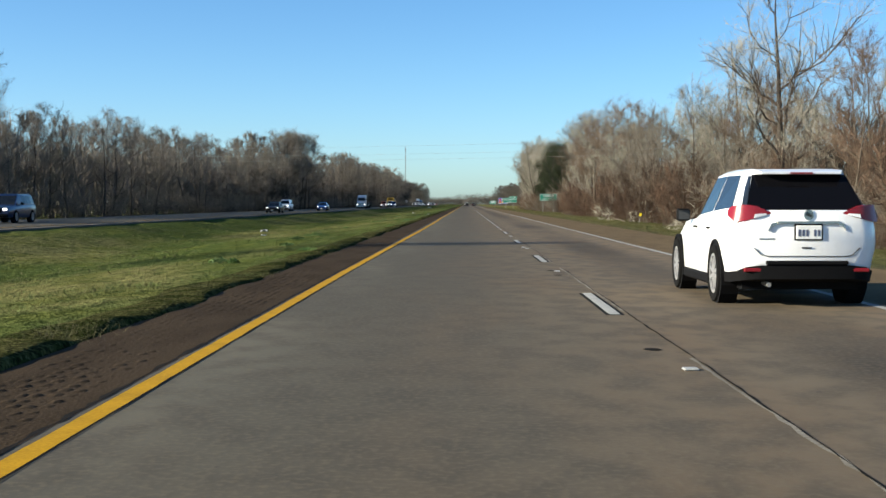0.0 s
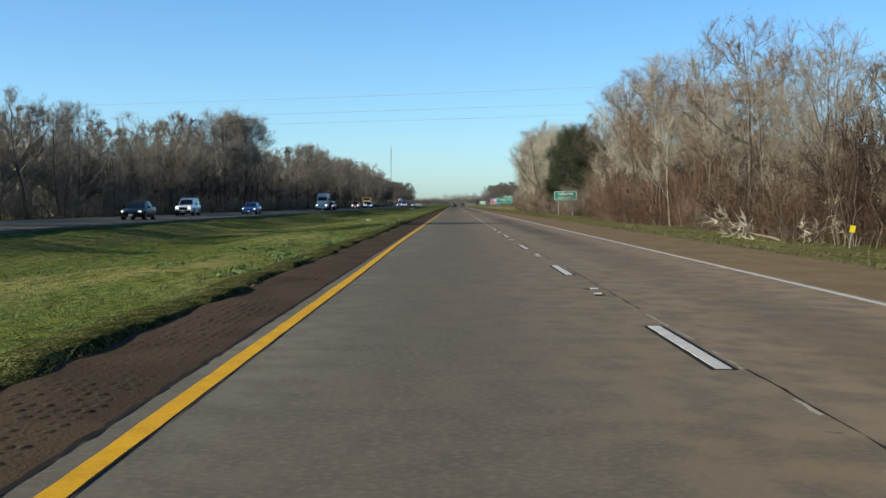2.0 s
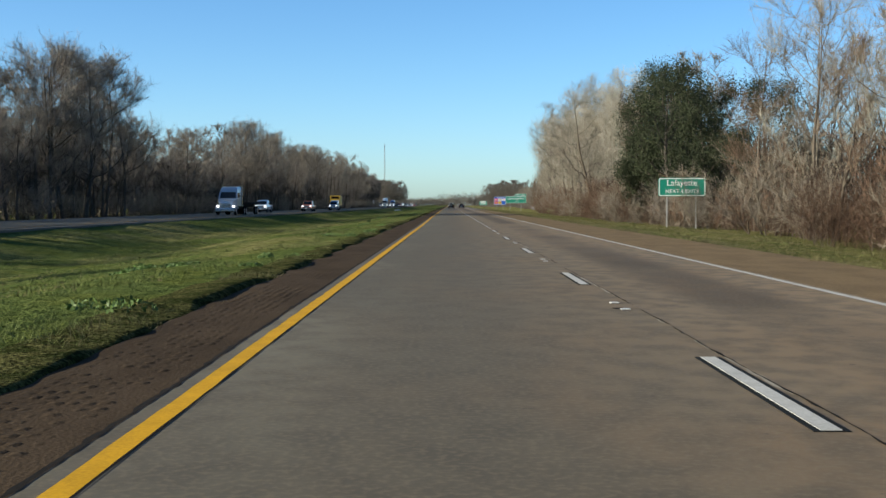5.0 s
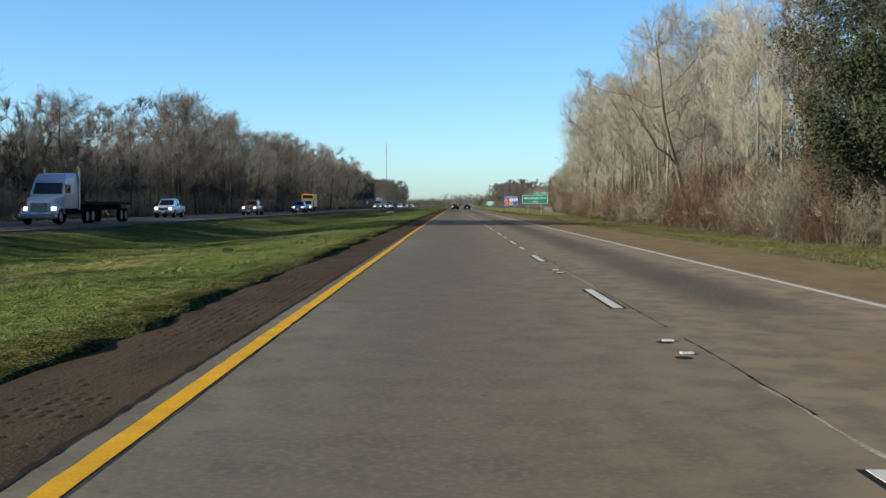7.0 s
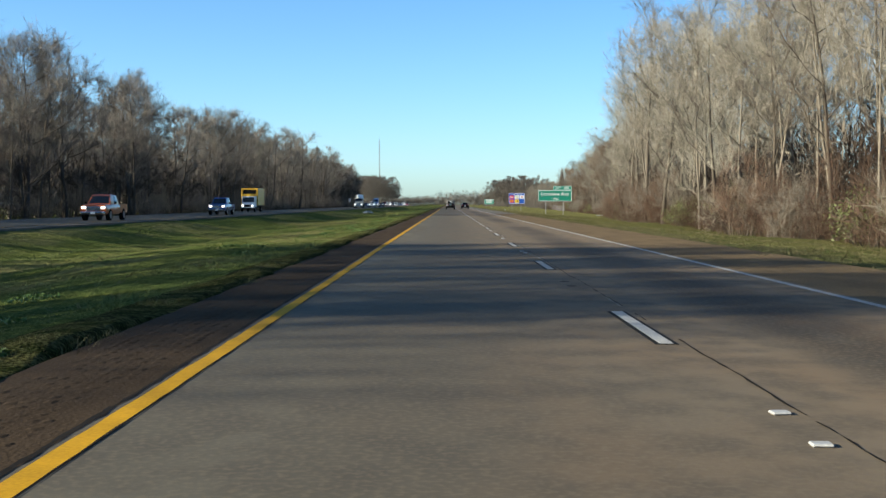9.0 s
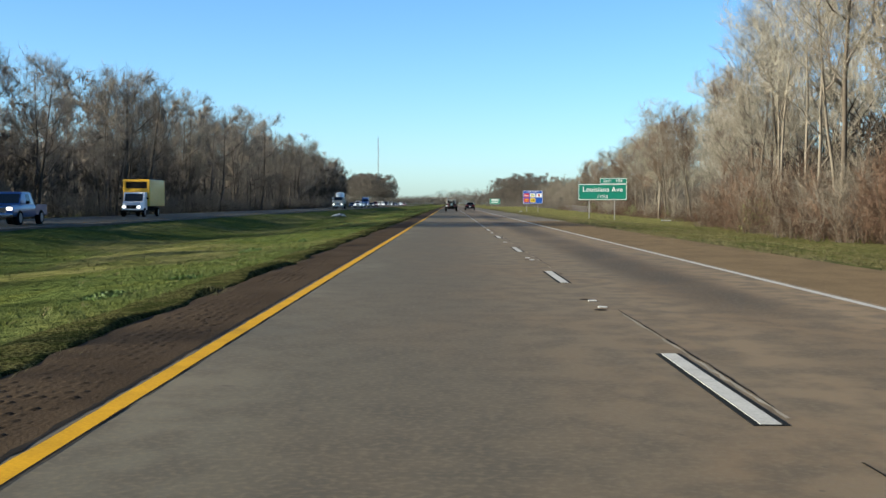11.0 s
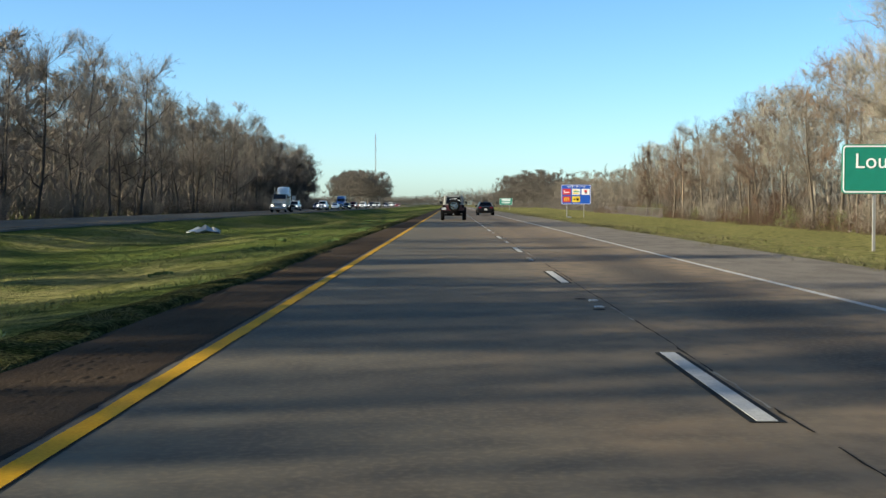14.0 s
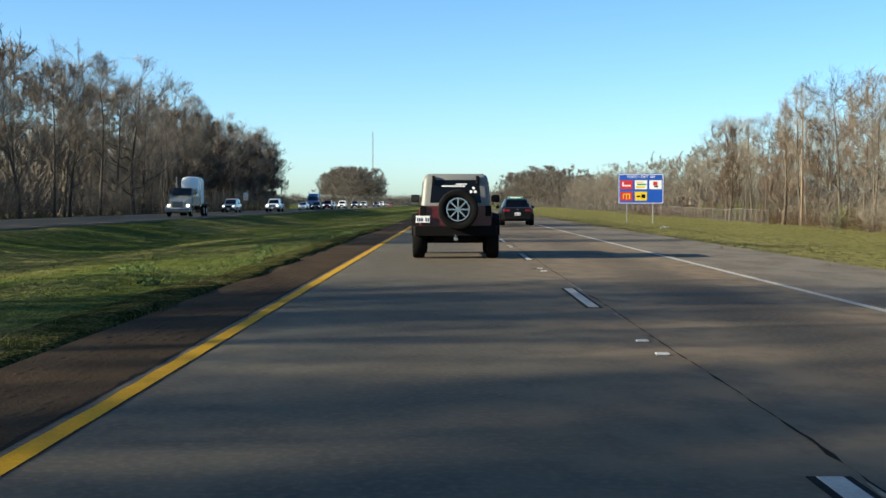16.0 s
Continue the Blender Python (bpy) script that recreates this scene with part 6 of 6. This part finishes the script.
UP = pose(0, 0, 0, 90)
lf, lf_panel = sign_board("distance_sign", "green highway sign with white lettering on two posts", 17.1, 20.6, 246, 1.80, 3.17, M_GREEN, (17.75, 19.9))
lettering("Lafayette", 0.62, M_SIGN_WHITE, lf_panel, pose(0, -0.03, 2.78) @ UP)
lettering("NEXT 4 EXITS", 0.40, M_SIGN_WHITE, lf_panel, pose(0, -0.03, 2.16) @ UP)
ex, ex_panel = sign_board("exit_sign", "large green exit sign with number tab on two steel posts", 16.6, 22.15, 492, 1.58, 3.42, M_GREEN, (17.85, 20.75))
lettering("Louisiana Ave", 0.80, M_SIGN_WHITE, ex_panel, pose(0, -0.03, 2.78) @ UP, spacing=1.03)
lettering("1 MILE", 0.46, M_SIGN_WHITE, ex_panel, pose(0, -0.03, 1.98) @ UP)
tab = part("exit_tab", rounded(-0.32, 2.775, 3.425, 4.10, 0.10, -0.02, 0.02), M_GREEN, ex, "small green exit number tab")
part("border", rounded_rim(-0.285, 2.74, 3.455, 4.065, 0.08, 0.035), M_SIGN_WHITE, tab, "white border line")
lettering("EXIT", 0.42, M_SIGN_WHITE, tab, pose(0.55, -0.03, 3.75) @ UP)
lettering("104", 0.56, M_SIGN_WHITE, tab, pose(1.85, -0.03, 3.76) @ UP)
bl, bl_panel = sign_board("service_sign", "blue roadside service sign with five coloured logo panels", 18.5, 22.95, 635, 1.15, 4.10, M_BLUE, (19.35, 21.9))
lettering("FOOD - EXIT 104", 0.36, M_SIGN_WHITE, bl_panel, pose(0, -0.03, 3.80) @ UP)
M_LOGO_RED = surface("logo_red", (0.55, 0.03, 0.03), 0.5)
M_LOGO_YELLOW = surface("logo_yellow", (0.75, 0.52, 0.03), 0.5)
M_LOGO_GREEN = surface("logo_green", (0.05, 0.30, 0.10), 0.5)


def logo(ix, iz, base, marks):
    cx, cz = -1.42 + 1.42 * ix, 3.02 - 1.12 * iz
    b = part("logo_panel", box(cx - 0.60, cx + 0.60, -0.03, -0.021, cz - 0.44, cz + 0.44, 0.0), base, bl_panel)
    for x0, x1, z0, z1, mt in marks:
        part("logo_mark", box(cx + x0, cx + x1, -0.037, -0.031, cz + z0, cz + z1), mt, b)


logo(0, 0, M_LOGO_RED, [(-0.42, -0.30, -0.15, 0.25, M_SIGN_WHITE), (-0.30, 0.42, -0.15, -0.02, M_SIGN_WHITE)])
logo(1, 0, M_SIGN_WHITE, [(-0.5, 0.2, 0.2, 0.32, M_LOGO_YELLOW), (-0.4, 0.5, -0.05, 0.12, M_LOGO_GREEN), (-0.5, 0.4, -0.32, -0.14, M_LOGO_YELLOW)])
logo(2, 0, M_SIGN_WHITE, [(-0.22, 0.2, -0.05, 0.3, M_LOGO_RED), (-0.12, 0.26, -0.25, -0.08, M_BLACK)])
logo(0, 1, M_LOGO_RED, [(-0.36, -0.26, -0.28, 0.22, M_LOGO_YELLOW), (-0.05, 0.05, -0.28, 0.22, M_LOGO_YELLOW), (0.26, 0.36, -0.28, 0.22, M_LOGO_YELLOW), (-0.26, 0.26, 0.16, 0.26, M_LOGO_YELLOW)])
logo(1, 1, M_LOGO_YELLOW, [(-0.42, -0.05, -0.1, 0.06, M_BLACK), (0.05, 0.42, -0.18, 0.18, M_BLACK)])
fs, fs_panel = sign_board("exit_sign", "small distant green exit sign on two posts", 18.6, 23.0, 880, 0.9, 3.2, M_GREEN, (19.5, 22.0))
for z0 in (1.5, 2.2, 2.7):
    part("text_bar", box(-1.5, 1.5, -0.03, -0.021, z0, z0 + 0.28), M_SIGN_WHITE, fs_panel, "illegible white line of lettering")
sign_board("speed_sign", "small white sign on a wooden post beside the oncoming lanes", -33.2, -32.4, 725, 1.7, 3.0, M_SIGN_WHITE, (-32.8,), border=False, wood=True)
bb, bb_panel = sign_board("billboard", "dark-backed billboard on steel posts beyond the wood", -46, -39.5, 812, 1.4, 4.2, M_BLACK, (-45, -40.5), border=False)


def marker_post(x, y):
    z = float(ground_z(np.array(x), np.array(y)))
    mk = thing("marker_post", pose(x, y, z, 0, 9, 0), "short leaning post with a small yellow plate", "marker post")
    part("post", box(-0.025, 0.025, -0.015, 0.015, -0.2, 0.95), M_STEEL, mk)
    part("plate", box(-0.11, 0.11, -0.025, -0.016, 0.66, 0.95, 0.0), surface("marker_yellow", (0.75, 0.58, 0.02), 0.5), mk, "small yellow plate")


marker_post(18.1, 104.5)


# ---- mast, fence, pole, litter ----
def mast(x, y, tall):
    ms = thing("radio_mast", pose(x, y, 0), "tall slim lattice radio mast on the horizon", "radio mast")
    leg = M_MAST
    c = [(0.9 * math.cos(a), 0.9 * math.sin(a)) for a in (0.5, 2.6, 4.7)]
    for px, py in c:
        part("leg", tube((px, py, -0.5), (px, py, tall), 0.16, n=5), leg, ms)
    br = bmesh.new()
    for k in range(int(tall // 3)):
        for i in range(3):
            (ax, ay), (bx, by) = c[i], c[(i + 1) % 3]
            add_tube(br, (ax, ay, 3 * k), (bx, by, 3 * k + 3), 0.07, n=4)
    part("bracing", br, leg, ms)
    part("antenna", tube((0, 0, tall), (0, 0, tall + 4), 0.10, n=5), leg, ms)


mast(-110, 2330, 104)


def fence(x0, y0, x1, y1, count):
    """A chain-link fence: posts, top rail and wire mesh."""
    fc = thing("chain_link_fence", pose(x0, y0, 0), "grey chain-link fence in front of the wood", "fence")
    pts = []
    for k in range(count + 1):
        t = k / count
        x, y = x0 + (x1 - x0) * t, y0 + (y1 - y0) * t
        pts.append(Vector((x - x0, y - y0, float(ground_z(np.array(x), np.array(y))))))
    for p in pts:
        part("post", tube(p + Vector((0, 0, -0.2)), p + Vector((0, 0, 1.55)), 0.035, n=6), M_MAST, fc)
    wire = bmesh.new()
    for a, b in zip(pts, pts[1:]):
        part("rail", tube(a + Vector((0, 0, 1.5)), b + Vector((0, 0, 1.5)), 0.025, n=6), M_MAST, fc)
        for i in range(8):
            for d in (-1, 1):
                p = a.lerp(b, (i + 0.5) / 8)
                q = a.lerp(b, min(max((i + 0.5 + d * 2.0) / 8, 0), 1))
                add_tube(wire, p + Vector((0, 0, 0.05)), q + Vector((0, 0, 1.45)), 0.004, n=3)
    part("wire_mesh", wire, M_MAST, fc, "grey wire mesh")


fence(34.5, 640, 38, 742, 34)
pole = thing("utility_pole", pose(37.1, 637, float(ground_z(np.array(37.1), np.array(637.0)))), "plain light brown wooden pole among the trees", "pole")
part("shaft", tube((0, 0, -0.3), (0, 0, 11.8), 0.12, 0.08, 10), M_WOODPOST, pole)
part("cap", tube((0, 0, 11.8), (0, 0, 11.86), 0.085, 0.04, 10), M_STEEL, pole)


def crumpled(x, y, size, tall, seed, name, label, turn=0):
    """A crumpled piece of sheet litter."""
    rng = np.random.default_rng(seed)
    n = 7
    g = np.linspace(-0.5, 0.5, n)
    gx, gy = np.meshgrid(g, g)
    z = np.abs(rng.normal(0, 0.35, (n, n))) * tall + 0.02
    v = np.stack([gx * size + rng.normal(0, size * 0.05, (n, n)), gy * size * 0.7 + rng.normal(0, size * 0.05, (n, n)), z], -1).reshape(-1, 3)
    i, j = np.meshgrid(np.arange(n - 1), np.arange(n - 1))
    a = (j * n + i).ravel()
    ob = sheet(name, v, np.stack([a, a + 1, a + n + 1, a + n], -1), M_LITTER)
    ob.matrix_basis = pose(x, y, float(ground_z(np.array(x), np.array(y))) + 0.02, 0, 0, turn)
    md = ob.modifiers.new("thickness", "SOLIDIFY")
    md.thickness = 0.012
    tagged(ob, label, "litter", "roadside litter")


crumpled(-13.6, 524, 2.0, 0.6, 1, "plastic_sheet", "crumpled white plastic sheet on the median", 10)
crumpled(-12.9, 80, 0.5, 0.25, 2, "litter", "piece of white litter on the median grass")
crumpled(-4.6, 146, 0.3, 0.15, 3, "litter", "piece of white litter on the median grass")
crumpled(-11, 68, 0.3, 0.15, 4, "litter", "small piece of white litter on the median grass")
crumpled(27.0, 494, 1.1, 0.25, 5, "litter", "flat pale piece of litter on the verge")
crumpled(15.5, 590, 0.5, 0.2, 6, "litter", "piece of white litter on the verge")
crumpled(-2.2, 128, 0.25, 0.12, 7, "litter", "small piece of white litter beside the shoulder")


# ---- cables that cross the road, carried by poles inside the woods ----
def cable_y(x):
    return 126.1 - 0.384 * x


for px in (-50.0, 33.0):
    pz = float(ground_z(np.array(px), np.array(cable_y(px))))
    pole = thing("cable_pole", pose(px, cable_y(px), pz), "weathered wooden pole among the trees carrying cables", "utility pole", "cable poles")
    part("shaft", tube((0, 0, -0.3), (0, 0, 9.2), 0.13, n=10), M_WOODPOST, pole)
    part("crossbar", box(-0.05, 0.05, -0.6, 0.6, 7.9, 8.02), M_WOODPOST, pole)
for z in (6.1, 6.7, 7.6):
    cb = thing("overhead_cable", pose(0, 0, 0), "thin grey overhead cable crossing the highway", "cable", "overhead cables")
    ends = [(x, cable_y(x), z + 0.35 * ((x + 8.5) / 41.5) ** 2) for x in np.linspace(-50.0, 33.0, 13)]
    wire = bmesh.new()
    for a, b in zip(ends[:-1], ends[1:]):
        add_tube(wire, a, b, 0.0065, n=4)
    part("wire", wire, M_STEEL, cb)
